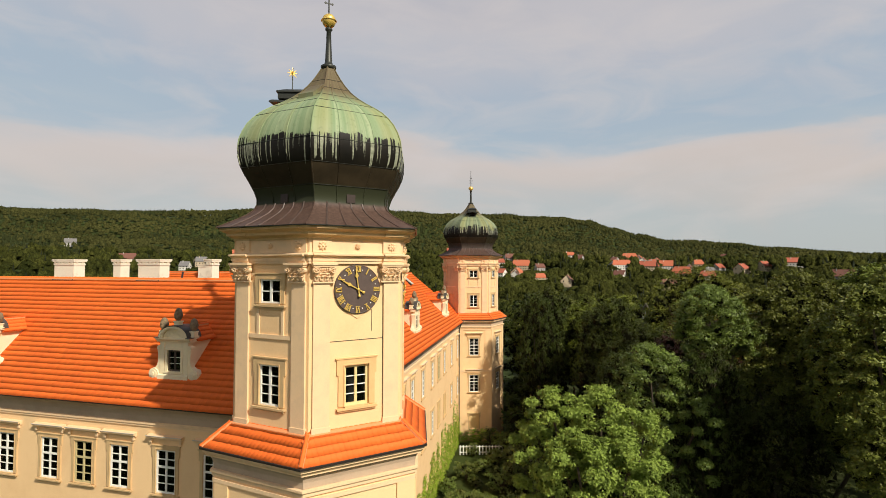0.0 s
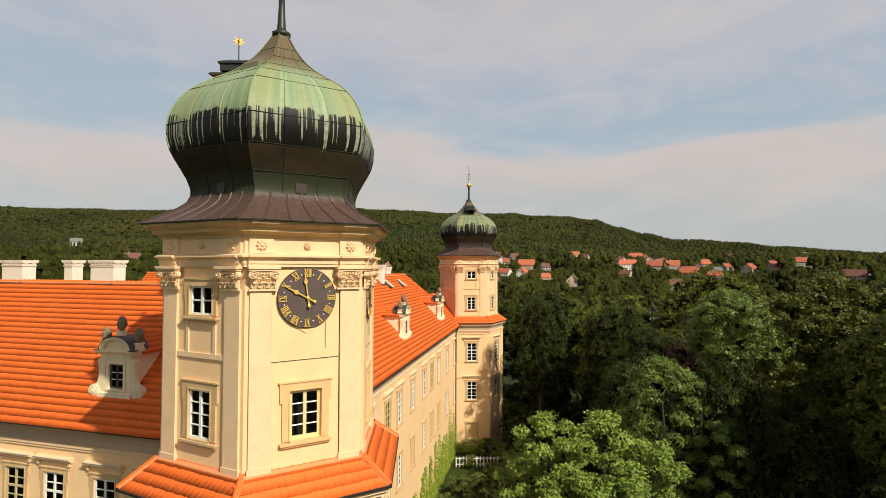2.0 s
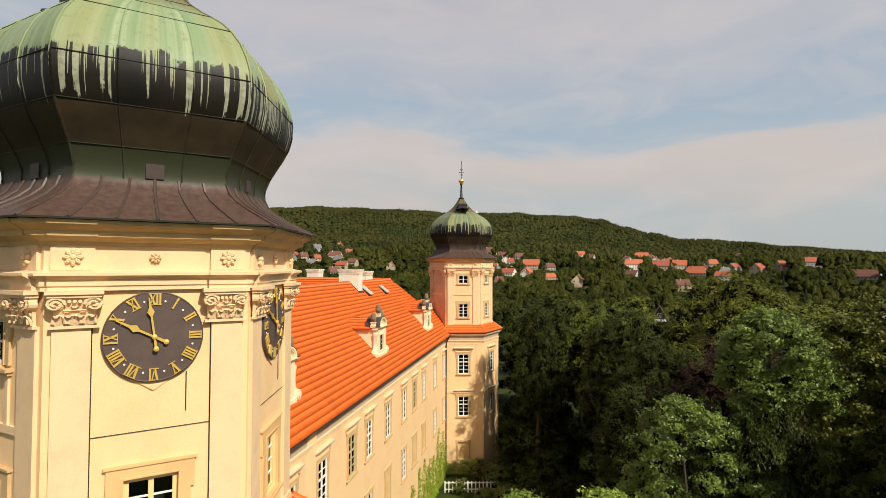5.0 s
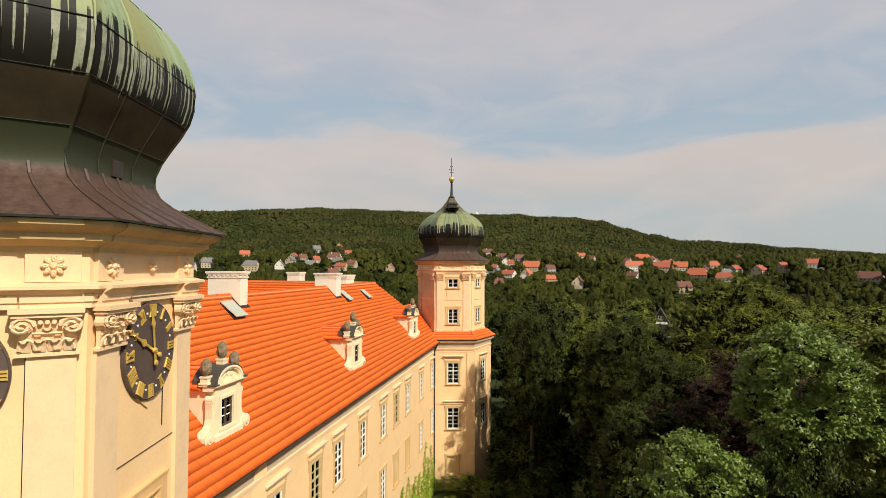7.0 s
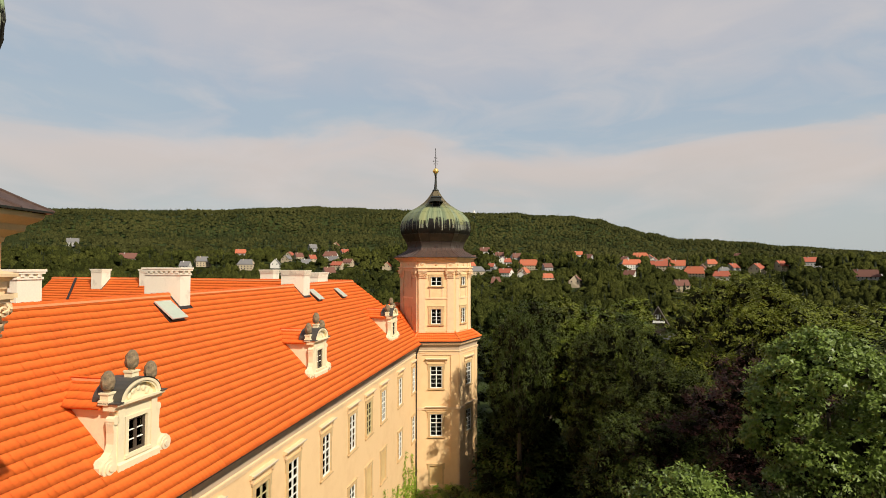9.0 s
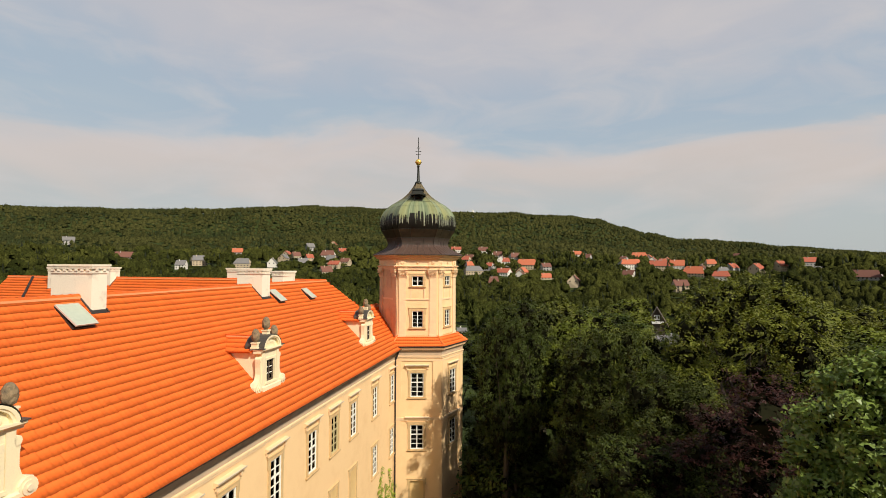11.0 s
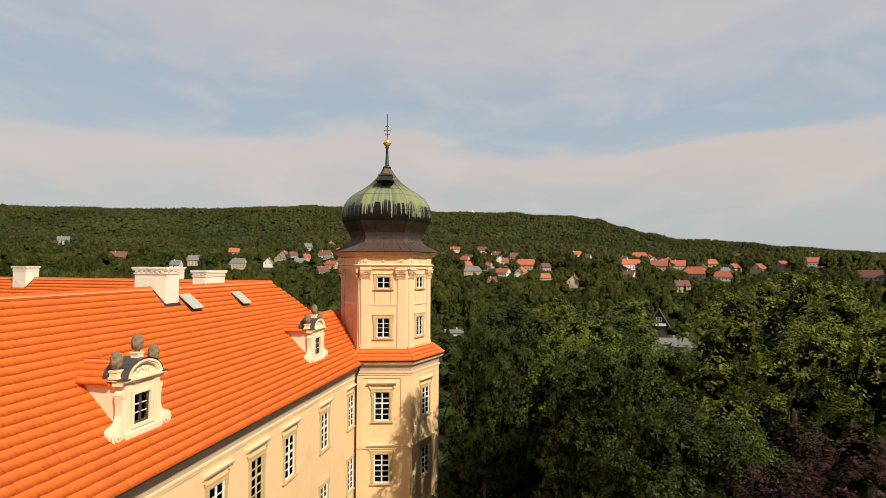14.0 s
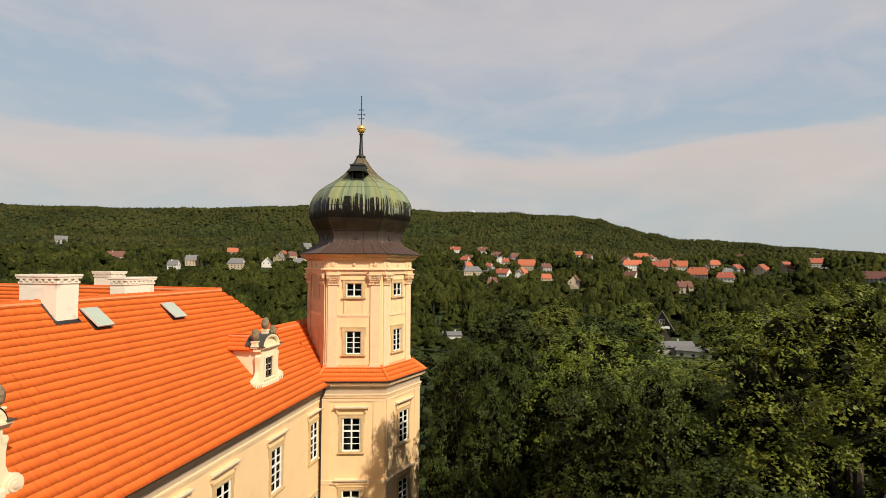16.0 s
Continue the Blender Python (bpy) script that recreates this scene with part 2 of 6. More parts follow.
# unlit rooms, flues and hood openings: their darkness is put into the colour
ROOM = material("dark_interior", (0.02, 0.018, 0.015), 0.9, grain=2, grain_amount=0.2, bump=0)
LEAF = leaf_material("broad_leaves", (0.104, 0.117, 0.013), 0.3, 0.5, 0.16)
LEAF_BRIGHT = leaf_material("bright_maple_leaves", (0.18, 0.262, 0.044), 0.35, second=(0.255, 0.345, 0.058))
LEAF_DARK = leaf_material("dark_leaves", (0.036, 0.048, 0.007), 0.3, 0.5, 0.14)
LEAF_RED = leaf_material("copper_beech_leaves", (0.036, 0.015, 0.011), 0.35, 0.5, 0.12)
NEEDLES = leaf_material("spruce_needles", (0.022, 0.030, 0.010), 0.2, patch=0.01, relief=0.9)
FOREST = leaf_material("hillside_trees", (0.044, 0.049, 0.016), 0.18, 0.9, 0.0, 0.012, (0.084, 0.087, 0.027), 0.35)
HILL_FIR = leaf_material("hillside_firs", (0.026, 0.031, 0.012), 0.15, 0.9, 0.0, 0.012, (0.040, 0.045, 0.016))
LEAF_LIGHT = leaf_material("sunlit_chestnut_leaves", (0.106, 0.136, 0.023), 0.4, 0.44, 0.34)
LEAF_MID = leaf_material("layered_green_leaves", (0.120, 0.146, 0.024), 0.4, 0.50, 0.20)
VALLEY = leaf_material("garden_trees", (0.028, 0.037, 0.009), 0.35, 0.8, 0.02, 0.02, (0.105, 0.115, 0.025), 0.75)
IVY = leaf_material("ivy_leaves", (0.21, 0.30, 0.03), 0.4)


def gold_material():
    m = material("gilded_metal", (0.86, 0.58, 0.14), 0.34, metal=0.5, grain=12, grain_amount=0.12, bump=0.05)
    return m


GOLD = gold_material()


def glass_material():
    """Window glass: dark room behind, glossy in front."""
    m = bpy.data.materials.new("window_glass")
    m.use_nodes = True
    t = m.node_tree
    t.nodes.clear()
    out = t.nodes.new("ShaderNodeOutputMaterial")
    gl = t.nodes.new("ShaderNodeBsdfGlossy")
    gl.inputs["Roughness"].default_value = 0.04
    gl.inputs["Color"].default_value = (0.62, 0.58, 0.52, 1)
    tr = t.nodes.new("ShaderNodeBsdfTransparent")
    tr.inputs["Color"].default_value = (0.75, 0.78, 0.76, 1)
    fr = node(t, "ShaderNodeFresnel", IOR=1.5)
    no = node(t, "ShaderNodeTexNoise", Scale=3.0, Detail=2.0)
    bp = node(t, "ShaderNodeBump", Strength=0.04, Distance=0.02)
    mix = t.nodes.new("ShaderNodeMixShader")
    t.links.new(no.outputs["Fac"], bp.inputs["Height"])
    t.links.new(bp.outputs["Normal"], gl.inputs["Normal"])
    t.links.new(fr.outputs["Fac"], mix.inputs["Fac"])
    t.links.new(tr.outputs["BSDF"], mix.inputs[1])
    t.links.new(gl.outputs["BSDF"], mix.inputs[2])
    t.links.new(mix.outputs["Shader"], out.inputs["Surface"])
    return m


GLASS = glass_material()


def patina_material(name, line, pale, deep, foot):
    """Copper dome: pale green verdigris above, a ragged running edge, dark brown-black below."""
    m = bpy.data.materials.new(name)
    m.use_nodes = True
    t = m.node_tree
    b = t.nodes["Principled BSDF"]
    b.inputs["Roughness"].default_value, b.inputs["Metallic"].default_value = 0.46, 0.0
    b.inputs["Specular IOR Level"].default_value = 0.14
    co = t.nodes.new("ShaderNodeTexCoord")
    sep = t.nodes.new("ShaderNodeSeparateXYZ")
    t.links.new(co.outputs["Object"], sep.inputs[0])
    mp = t.nodes.new("ShaderNodeMapping")
    # around the axis only, so that drips run straight down
    mp.inputs["Scale"].default_value = (1.0, 1.0, 0.0)
    around = t.nodes.new("ShaderNodeVectorMath")
    around.operation = "NORMALIZE"
    t.links.new(co.outputs["Object"], mp.inputs["Vector"])
    t.links.new(mp.outputs["Vector"], around.inputs[0])
    runs = node(t, "ShaderNodeTexNoise", Scale=38.0, Detail=2.0, Roughness=0.55)
    t.links.new(around.outputs["Vector"], runs.inputs["Vector"])
    groups = node(t, "ShaderNodeTexNoise", Scale=3.2, Detail=2.0, Roughness=0.5)
    t.links.new(around.outputs["Vector"], groups.inputs["Vector"])
    streaks = node(t, "ShaderNodeTexNoise", Scale=17.0, Detail=4.0, Roughness=0.65)
    t.links.new(around.outputs["Vector"], streaks.inputs["Vector"])
    blotch = node(t, "ShaderNodeTexNoise", Scale=0.9, Detail=6.0, Roughness=0.62)
    t.links.new(co.outputs["Object"], blotch.inputs["Vector"])
    fine = node(t, "ShaderNodeTexNoise", Scale=7.0, Detail=5.0, Roughness=0.65)
    t.links.new(co.outputs["Object"], fine.inputs["Vector"])

    def math_(op, a, bb):
        n = t.nodes.new("ShaderNodeMath")
        n.operation = op
        for i, v in enumerate((a, bb)):
            if isinstance(v, (int, float)):
                n.inputs[i].default_value = v
            else:
                t.links.new(v, n.inputs[i])
        return n.outputs[0]

    def ramp(src, lo, hi):
        n = t.nodes.new("ShaderNodeMapRange")
        n.inputs["From Min"].default_value, n.inputs["From Max"].default_value = lo, hi
        t.links.new(src, n.inputs["Value"])
        return n.outputs[0]

    def mixed(fac, c1, c2):
        n = t.nodes.new("ShaderNodeMixRGB")
        for key, v in (("Fac", fac), ("Color1", c1), ("Color2", c2)):
            if isinstance(v, tuple):
                n.inputs[key].default_value = (*v, 1)
            else:
                t.links.new(v, n.inputs[key])
        return n.outputs[0]

    z = sep.outputs["Z"]
    # verdigris above a ragged edge, from which narrow drips run down over the dark sheets; z counts from the eaves of the dome
    many = math_("MULTIPLY", math_("SUBTRACT", groups.outputs["Fac"], 0.5), 0.42)
    fall = math_("MULTIPLY", math_("SUBTRACT", math_("ADD", runs.outputs["Fac"], many), 0.515), 16.0)
    fall = math_("MINIMUM", math_("MAXIMUM", fall, -0.10), math_("ADD", 0.25, math_("MULTIPLY", streaks.outputs["Fac"], 1.35)))
    wander = math_("MULTIPLY", math_("SUBTRACT", blotch.outputs["Fac"], 0.5), 1.4)
    rag = math_("MULTIPLY", math_("SUBTRACT", fine.outputs["Fac"], 0.5), 0.30)
    edge = math_("SUBTRACT", math_("SUBTRACT", line, math_("ADD", wander, rag)), fall)
    green = ramp(math_("SUBTRACT", z, edge), 0.0, 0.07)
    body = ramp(z, 3.25, 3.45)
    verdigris = mixed(ramp(streaks.outputs["Fac"], 0.38, 0.66), deep, pale)
    verdigris = mixed(ramp(groups.outputs["Fac"], 0.47, 0.66), verdigris, (0.27, 0.265, 0.105))
    verdigris = mixed(ramp(fine.outputs["Fac"], 0.55, 0.80), verdigris, (0.16, 0.19, 0.095))
    drip = mixed(body, mixed(ramp(fine.outputs["Fac"], 0.35, 0.65), (0.18, 0.19, 0.125), (0.34, 0.35, 0.25)), verdigris)
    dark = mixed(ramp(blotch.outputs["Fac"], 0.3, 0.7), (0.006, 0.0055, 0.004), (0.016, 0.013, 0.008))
    # browner low band: the roof's reflection on glossy copper, put into the colour
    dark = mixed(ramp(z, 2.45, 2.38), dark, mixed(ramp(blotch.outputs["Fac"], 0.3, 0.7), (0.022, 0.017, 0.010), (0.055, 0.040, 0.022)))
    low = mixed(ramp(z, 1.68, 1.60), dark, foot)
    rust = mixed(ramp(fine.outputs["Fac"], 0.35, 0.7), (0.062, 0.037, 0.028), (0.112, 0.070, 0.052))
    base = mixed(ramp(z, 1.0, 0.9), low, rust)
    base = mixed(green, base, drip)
    top = math_("ADD", z, math_("MULTIPLY", streaks.outputs["Fac"], 1.3))
    base = mixed(ramp(top, 5.75, 6.5), base, mixed(ramp(streaks.outputs["Fac"], 0.4, 0.6), (0.115, 0.082, 0.048), (0.16, 0.135, 0.07)))
    t.links.new(base, b.inputs["Base Color"])
    bp = node(t, "ShaderNodeBump", Strength=0.22, Distance=0.06)
    t.links.new(blotch.outputs["Fac"], bp.inputs["Height"])
    t.links.new(bp.outputs["Normal"], b.inputs["Normal"])
    return m


PATINA = patina_material("patinated_copper_dome", 3.42, (0.33, 0.385, 0.225), (0.20, 0.275, 0.140), (0.036, 0.040, 0.021))
PATINA_DULL = patina_material("dull_patinated_copper_dome", 3.75, (0.28, 0.315, 0.185), (0.13, 0.165, 0.090), (0.060, 0.046, 0.036))


# ---- building blocks ----
def part(name, bm, mat, parent=None, label="", smooth=False):
    """Links a bmesh as one mesh object under a thing or a part."""
    bmesh.ops.recalc_face_normals(bm, faces=bm.faces)
    me = bpy.data.meshes.new(name)
    bm.to_mesh(me)
    bm.free()
    me.materials.append(mat)
    if smooth:
        for p in me.polygons:
            p.use_smooth = True
    ob = new(name, me)
    ob.parent = parent
    if label:
        ob["label"] = label
    return ob


def empty(name, m=None, parent=None):
    ob = new(name)
    ob.empty_display_size = 0.3
    ob.parent = parent
    if m is not None:
        ob.matrix_basis = m
    return ob


def box(bm, x0, x1, y0, y1, z0, z1, m=None):
    vs = [bm.verts.new((x, y, z)) for x in (x0, x1) for y in (y0, y1) for z in (z0, z1)]
    for f in ((0, 1, 3, 2), (4, 6, 7, 5), (0, 4, 5, 1), (2, 3, 7, 6), (0, 2, 6, 4), (1, 5, 7, 3)):
        bm.faces.new([vs[i] for i in f])
    if m is not None:
        bmesh.ops.transform(bm, matrix=m, verts=vs)
    return vs


def loft(bm, loops, closed=True, caps=True):
    """Joins loops of points, each with as many points, into a skin."""
    rows = [[bm.verts.new(p) for p in lp] for lp in loops]
    n = len(rows[0])
    for a, b in zip(rows, rows[1:]):
        for i in range(n if closed else n - 1):
            j = (i + 1) % n
            bm.faces.new((a[i], a[j], b[j], b[i]))
    if caps and closed:
        bm.faces.new(rows[0][::-1])
        bm.faces.new(rows[-1])
    return rows


def lathe(bm, profile, n=16, m=None, phase=0.0, caps=True):
    loops = [[(r * math.cos(phase + 2 * math.pi * i / n), r * math.sin(phase + 2 * math.pi * i / n), z) for i in range(n)] for r, z in profile]
    rows = loft(bm, loops, True, caps)
    if m is not None:
        bmesh.ops.transform(bm, matrix=m, verts=[v for r in rows for v in r])


def plate(bm, outline, y0, y1, m=None):
    """A flat shape in the xz plane, given thickness from y0 to y1."""
    rows = loft(bm, [[(x, y0, z) for x, z in outline], [(x, y1, z) for x, z in outline]])
    if m is not None:
        bmesh.ops.transform(bm, matrix=m, verts=[v for r in rows for v in r])


def holed_wall(bm, x0, x1, z0, z1, holes, y0, y1, m=None):
    """A wall along x with rectangular openings right through it; outer face at y0, inner at y1."""
    holes = [(max(h[0], x0), min(h[1], x1), max(h[2], z0), min(h[3], z1)) for h in holes]
    xs = sorted({x0, x1, *[h[0] for h in holes], *[h[1] for h in holes]})
    zs = sorted({z0, z1, *[h[2] for h in holes], *[h[3] for h in holes]})
    made = {}

    def v(x, y, z):
        k = (round(x, 4), round(y, 4), round(z, 4))
        if k not in made:
            made[k] = bm.verts.new((x, y, z))
        return made[k]

    def solid(i, k):
        if not (0 <= i < len(xs) - 1 and 0 <= k < len(zs) - 1):
            return False
        cx, cz = (xs[i] + xs[i + 1]) / 2, (zs[k] + zs[k + 1]) / 2
        return not any(h[0] < cx < h[1] and h[2] < cz < h[3] for h in holes)

    for i in range(len(xs) - 1):
        for k in range(len(zs) - 1):
            if not solid(i, k):
                continue
            a, b, c, d = xs[i], xs[i + 1], zs[k], zs[k + 1]
            bm.faces.new((v(a, y0, c), v(b, y0, c), v(b, y0, d), v(a, y0, d)))
            bm.faces.new((v(a, y1, c), v(a, y1, d), v(b, y1, d), v(b, y1, c)))
            for (ii, kk), q in (((i - 1, k), ((a, c), (a, d))), ((i + 1, k), ((b, d), (b, c))), ((i, k - 1), ((b, c), (a, c))), ((i, k + 1), ((a, d), (b, d)))):
                if not solid(ii, kk):
                    (p, s), (q2, u) = q
                    bm.faces.new((v(p, y0, s), v(q2, y0, u), v(q2, y1, u), v(p, y1, s)))
    if m is not None:
        bmesh.ops.transform(bm, matrix=m, verts=list(bm.verts))


# ---- the plan ----
# east wing: eave line from E0 along angle EAST; south wing: eave on y = 20 going west; north wing closes the court
EAVE_Z, RIDGE_Z, HALF = 16.5, 22.75, 6.25
GROUND = 1.0
EAST = radians(95.6)
E0 = Vector((-10.85, 26.8, 0))
# local frames: x along the wall as seen from outside (to the right), y inwards, z up
EAST_M = Matrix.Translation(E0) @ Matrix.Rotation(EAST, 4, "Z")
SOUTH_M = Matrix.Translation((-10.25, 20.0, 0))
NORTH_M = Matrix.Translation((-14.9, 68.9, 0)) @ Matrix.Rotation(radians(180), 4, "Z")
NEAR_C, NEAR_PH = Vector((-9.48, 18.575, 0)), -131.82
FAR_C, FAR_PH = Vector((-14.576, 70.215, 0)), -161.11


# ---- windows ----
def window(parent, m, w, h, paint, rows=4, cols=2, split=None, depth=0.22, name="window", bar=0.042, bars=None, frame_w=0.085):
    """A casement window set in an opening: frame, glazing bars, one glass pane a light and the dark room behind.
    Origin at the sill's middle on the wall face, y inwards."""
    win = empty(name, m, parent)
    f = frame_w
    y0, y1 = depth - 0.05, depth + 0.03
    holes = [(-w / 2 + f, -0.05, f, h - f), (0.05, w / 2 - f, f, h - f)]
    if split:
        holes = [(a, b, z0, z1) for a, b, _, _ in holes for z0, z1 in ((f, split - 0.05), (split + 0.05, h - f))]
    bm = bmesh.new()
    holed_wall(bm, -w / 2, w / 2, 0, h, holes, y0, y1)
    part("window_frame", bm, paint, win)
    lights_x = [(-w / 2 + f, -0.05), (0.05, w / 2 - f)]
    zs = [f + (h - 2 * f) * i / rows for i in range(rows + 1)]
    for a, b in lights_x:
        for z in zs[1:-1]:
            if not split or abs(z - split) > 0.09:
                bm = bmesh.new()
                box(bm, a, b, y0 + 0.01, y1 - 0.02, z - bar / 2, z + bar / 2)
                part("glazing_bar", bm, bars or paint, win)
        for k in range(1, cols):
            x = a + (b - a) * k / cols
            bm = bmesh.new()
            box(bm, x - bar / 2, x + bar / 2, y0 + 0.012, y1 - 0.022, f, h - f)
            part("glazing_bar", bm, bars or paint, win)
    for a, b in lights_x:
        bm = bmesh.new()
        box(bm, a - 0.01, b + 0.01, depth - 0.005, depth + 0.001, f - 0.01, h - f + 0.01)
        pane = part("pane", bm, GLASS, win)
        pane.visible_shadow = False
    bm = bmesh.new()
    holed_wall(bm, -w / 2 - 0.02, w / 2 + 0.02, -0.02, h + 0.02, [], depth + 0.55, depth + 0.57)
    for x0, x1 in ((-w / 2 - 0.02, -w / 2), (w / 2, w / 2 + 0.02)):
        box(bm, x0, x1, depth + 0.05, depth + 0.55, 0, h)
    box(bm, -w / 2, w / 2, depth + 0.05, depth + 0.55, -0.02, 0)
    box(bm, -w / 2, w / 2, depth + 0.05, depth + 0.55, h, h + 0.02)
    part("dark_room", bm, ROOM, win)
    return win


def surround(parent, m, w, h, mat, band=0.19, sill=True, hood=False, ears=0.07, proud=0.06):
    """A stucco window surround with eared corners, sill and, where there is one, a hood on two brackets."""
    bm = bmesh.new()
    ww = w / 2 + band
    holes = [(-w / 2, w / 2, -1, h), (-ww - ears - 1, -ww, -1, h - 0.35), (ww, ww + ears + 1, -1, h - 0.35)]
    holed_wall(bm, -ww - ears, ww + ears, 0, h + band, holes, -proud, 0.0)
    ob = part("window_surround", bm, mat, parent)
    ob.matrix_basis = m
    e = 0.05
    bm = bmesh.new()
    holed_wall(bm, -w / 2 - 0.04, w / 2 + 0.04, 0, h + 0.04, [(-w / 2, w / 2, -1, h)], -proud - 0.02, -proud + 0.002)
    ob = part("inner_fillet", bm, mat, parent)
    ob.matrix_basis = m
    bm = bmesh.new()
    box(bm, -ww - ears - e, ww + ears + e, -proud - 0.03, 0.0, h + band, h + band + e)
    ob = part("top_fillet", bm, mat, parent)
    ob.matrix_basis = m
    if sill:
        bm = bmesh.new()
        ww = w / 2 + band + 0.08
        box(bm, -ww, ww, -0.15, 0.0, -0.13, -0.06)
        box(bm, -ww + 0.05, ww - 0.05, -0.09, 0.0, -0.20, -0.13)
        box(bm, -w / 2, w / 2, -0.11, 0.20, -0.06, -0.002)
        ob = part("window_sill", bm, mat, parent)
        ob.matrix_basis = m
    if hood:
        bm = bmesh.new()
        ww = w / 2 + band + 0.30
        loft(bm, [[(x, y, z) for y, z in ((0.0, h + 0.52), (-0.10, h + 0.52), (-0.13, h + 0.60), (-0.24, h + 0.63), (-0.25, h + 0.70), (0.0, h + 0.76))] for x in (-ww, ww)])
        for s in (-1, 1):
            box(bm, s * (ww - 0.16) - 0.06, s * (ww - 0.16) + 0.06, -0.12, 0.0, h + 0.34, h + 0.52)
        ob = part("window_hood", bm, STUCCO, parent)
        ob.matrix_basis = m
        bm = bmesh.new()
        loft(bm, [[(x, y, z) for y, z in ((-0.23, h + 0.705), (-0.265, h + 0.69), (-0.27, h + 0.712), (-0.23, h + 0.722))] for x in (-ww - 0.02, ww + 0.02)])
        ob = part("hood_flashing", bm, PALE_SHEET, parent)
        ob.matrix_basis = m


# ---- clay tile roofs ----
TILE_W, TILE_G = 0.205, 0.36


def tile_shape():
    """One clay pantile: wavy cross-section, thick lower edge. x across, y up the slope, z out of the roof."""
    n = 3
    xs = [TILE_W * i / n - TILE_W / 2 for i in range(n + 1)]
    zs = [0.011 * math.sin(math.pi * (i / n)) ** 1.5 for i in range(n + 1)]
    front = [(x, -0.02, z * 1.1 + 0.015) for x, z in zip(xs, zs)]
    back = [(x, TILE_G, z * 0.9 + 0.002) for x, z in zip(xs, zs)]
    foot = [(x, 0.012, z * 0.3 - 0.006) for x, z in zip(xs, zs)]
    faces = []
    for i in range(n):
        faces.append((i, i + 1, n + 2 + i, n + 1 + i))
        faces.append((2 * n + 2 + i, 2 * n + 3 + i, i + 1, i))
    return np.array(front + back + foot), np.array(faces)


TILE_V, TILE_F = tile_shape()


def tile_mesh(name, places):
    """Many tiles in one mesh; places are 4 x 4 matrices."""
    ms = np.array([np.array(p) for p in places])
    v = np.einsum("nij,kj->nki", ms[:, :3, :3], TILE_V) + ms[:, None, :3, 3]
    k = len(TILE_V)
    f = (TILE_F[None] + (np.arange(len(ms)) * k)[:, None, None]).reshape(-1, 4)
    me = bpy.data.meshes.new(name)
    me.from_pydata(v.reshape(-1, 3).tolist(), [], f.tolist())
    me.polygons.foreach_set("use_smooth", [True] * len(f))
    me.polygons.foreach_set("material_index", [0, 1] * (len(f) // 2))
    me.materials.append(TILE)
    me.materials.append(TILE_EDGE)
    return me


ONE_TILE = tile_mesh("roof_tile", [Matrix.Identity(4)])
LATE = []     # single tiles are linked last


def tile_field(parent, m, length, lo, hi, single=None, rng=None, skip=()):
    """Tiles on a slope. m: x along the eave, y up the slope, z out. lo and hi give the x limits at a height s.
    single: (x0, x1, s0, s1), a stretch whose tiles are single objects."""
    rng = rng or random.Random(4)
    rest, s, row = [], 0.0, 0
    while s < length - 0.05:
        a, b = lo(s + 0.15), hi(s + 0.15)
        n = int((b - a) / TILE_W)
        start = math.ceil(a / TILE_W) * TILE_W
        for i in range(n + 1):
            x = start + i * TILE_W
            if x > b:
                break
            if any(x0 < x < x1 and s0 < s + 0.1 < s1 for x0, x1, s0, s1 in skip):
                continue
            p = m @ Matrix.Translation((x + rng.uniform(-0.004, 0.004), s + rng.uniform(-0.012, 0.012), rng.uniform(0, 0.007))) @ Matrix.Rotation(rng.uniform(-0.012, 0.012), 4, "Z")
            if single and single[0] <= x < single[1] and single[2] <= s < single[3]:
                LATE.append(("roof_tile", ONE_TILE, p, parent))
            else:
                rest.append(p)
        s += TILE_G
        row += 1
    if rest:
        ob = new("roof_covering", tile_mesh("roof_covering", rest))
        ob.parent = parent
        tagged(ob, kind="stuff")


def slope_matrix(base, along, out, pitch):
    """Frame of a slope: x along, y up the slope, z out of it."""
    along, out = Vector(along).normalized(), Vector(out).normalized()
    up = -out * math.cos(pitch) + Vector((0, 0, 1)) * math.sin(pitch)
    nrm = along.cross(up)
    m = Matrix((along, up, nrm)).transposed().to_4x4()
    m.translation = base
    return m


def ridge_caps(parent, a, b, name="ridge_tiles", r=0.13):
    """A row of half-round ridge tiles bedded in mortar from a to b."""
    a, b = Vector(a), Vector(b)
    d = b - a
    n = max(1, int(d.length / 0.38))
    bm = bmesh.new()
    q = d.to_track_quat("X", "Z").to_matrix().to_4x4()
    for i in range(n):
        p = a + d * (i / n)
        loops = []
        for x, rr in ((0.0, r * 1.12), (0.06, r * 1.1), (0.07, r), (d.length / n + 0.03, r * 0.95)):
            loops.append([(x, rr * math.cos(t) , rr * 0.8 * math.sin(t)) for t in [math.pi * k / 6 for k in range(7)]])
        rows = loft(bm, loops, False, False)
        bmesh.ops.transform(bm, matrix=Matrix.Translation(p) @ q, verts=[v for rr in rows for v in rr])
    part(name, bm, TILE, parent, smooth=True)
    bm = bmesh.new()
    loft(bm, [[tuple(p + q.to_3x3() @ Vector((0, y, z))) for y, z in ((-r * 1.25, -0.09), (-r * 1.1, 0.0), (r * 1.1, 0.0), (r * 1.25, -0.09))] for p in (a, b)])
    part("mortar_bed", bm, MORTAR, parent)


# ---- towers ----
C30 = math.cos(radians(30))


def face_m(i):
    """Frame of tower face i in the tower's own frame: x along the face, y inwards, origin on the axis."""
    return Matrix.Rotation(radians(30 + 60 * i + 90), 4, "Z")


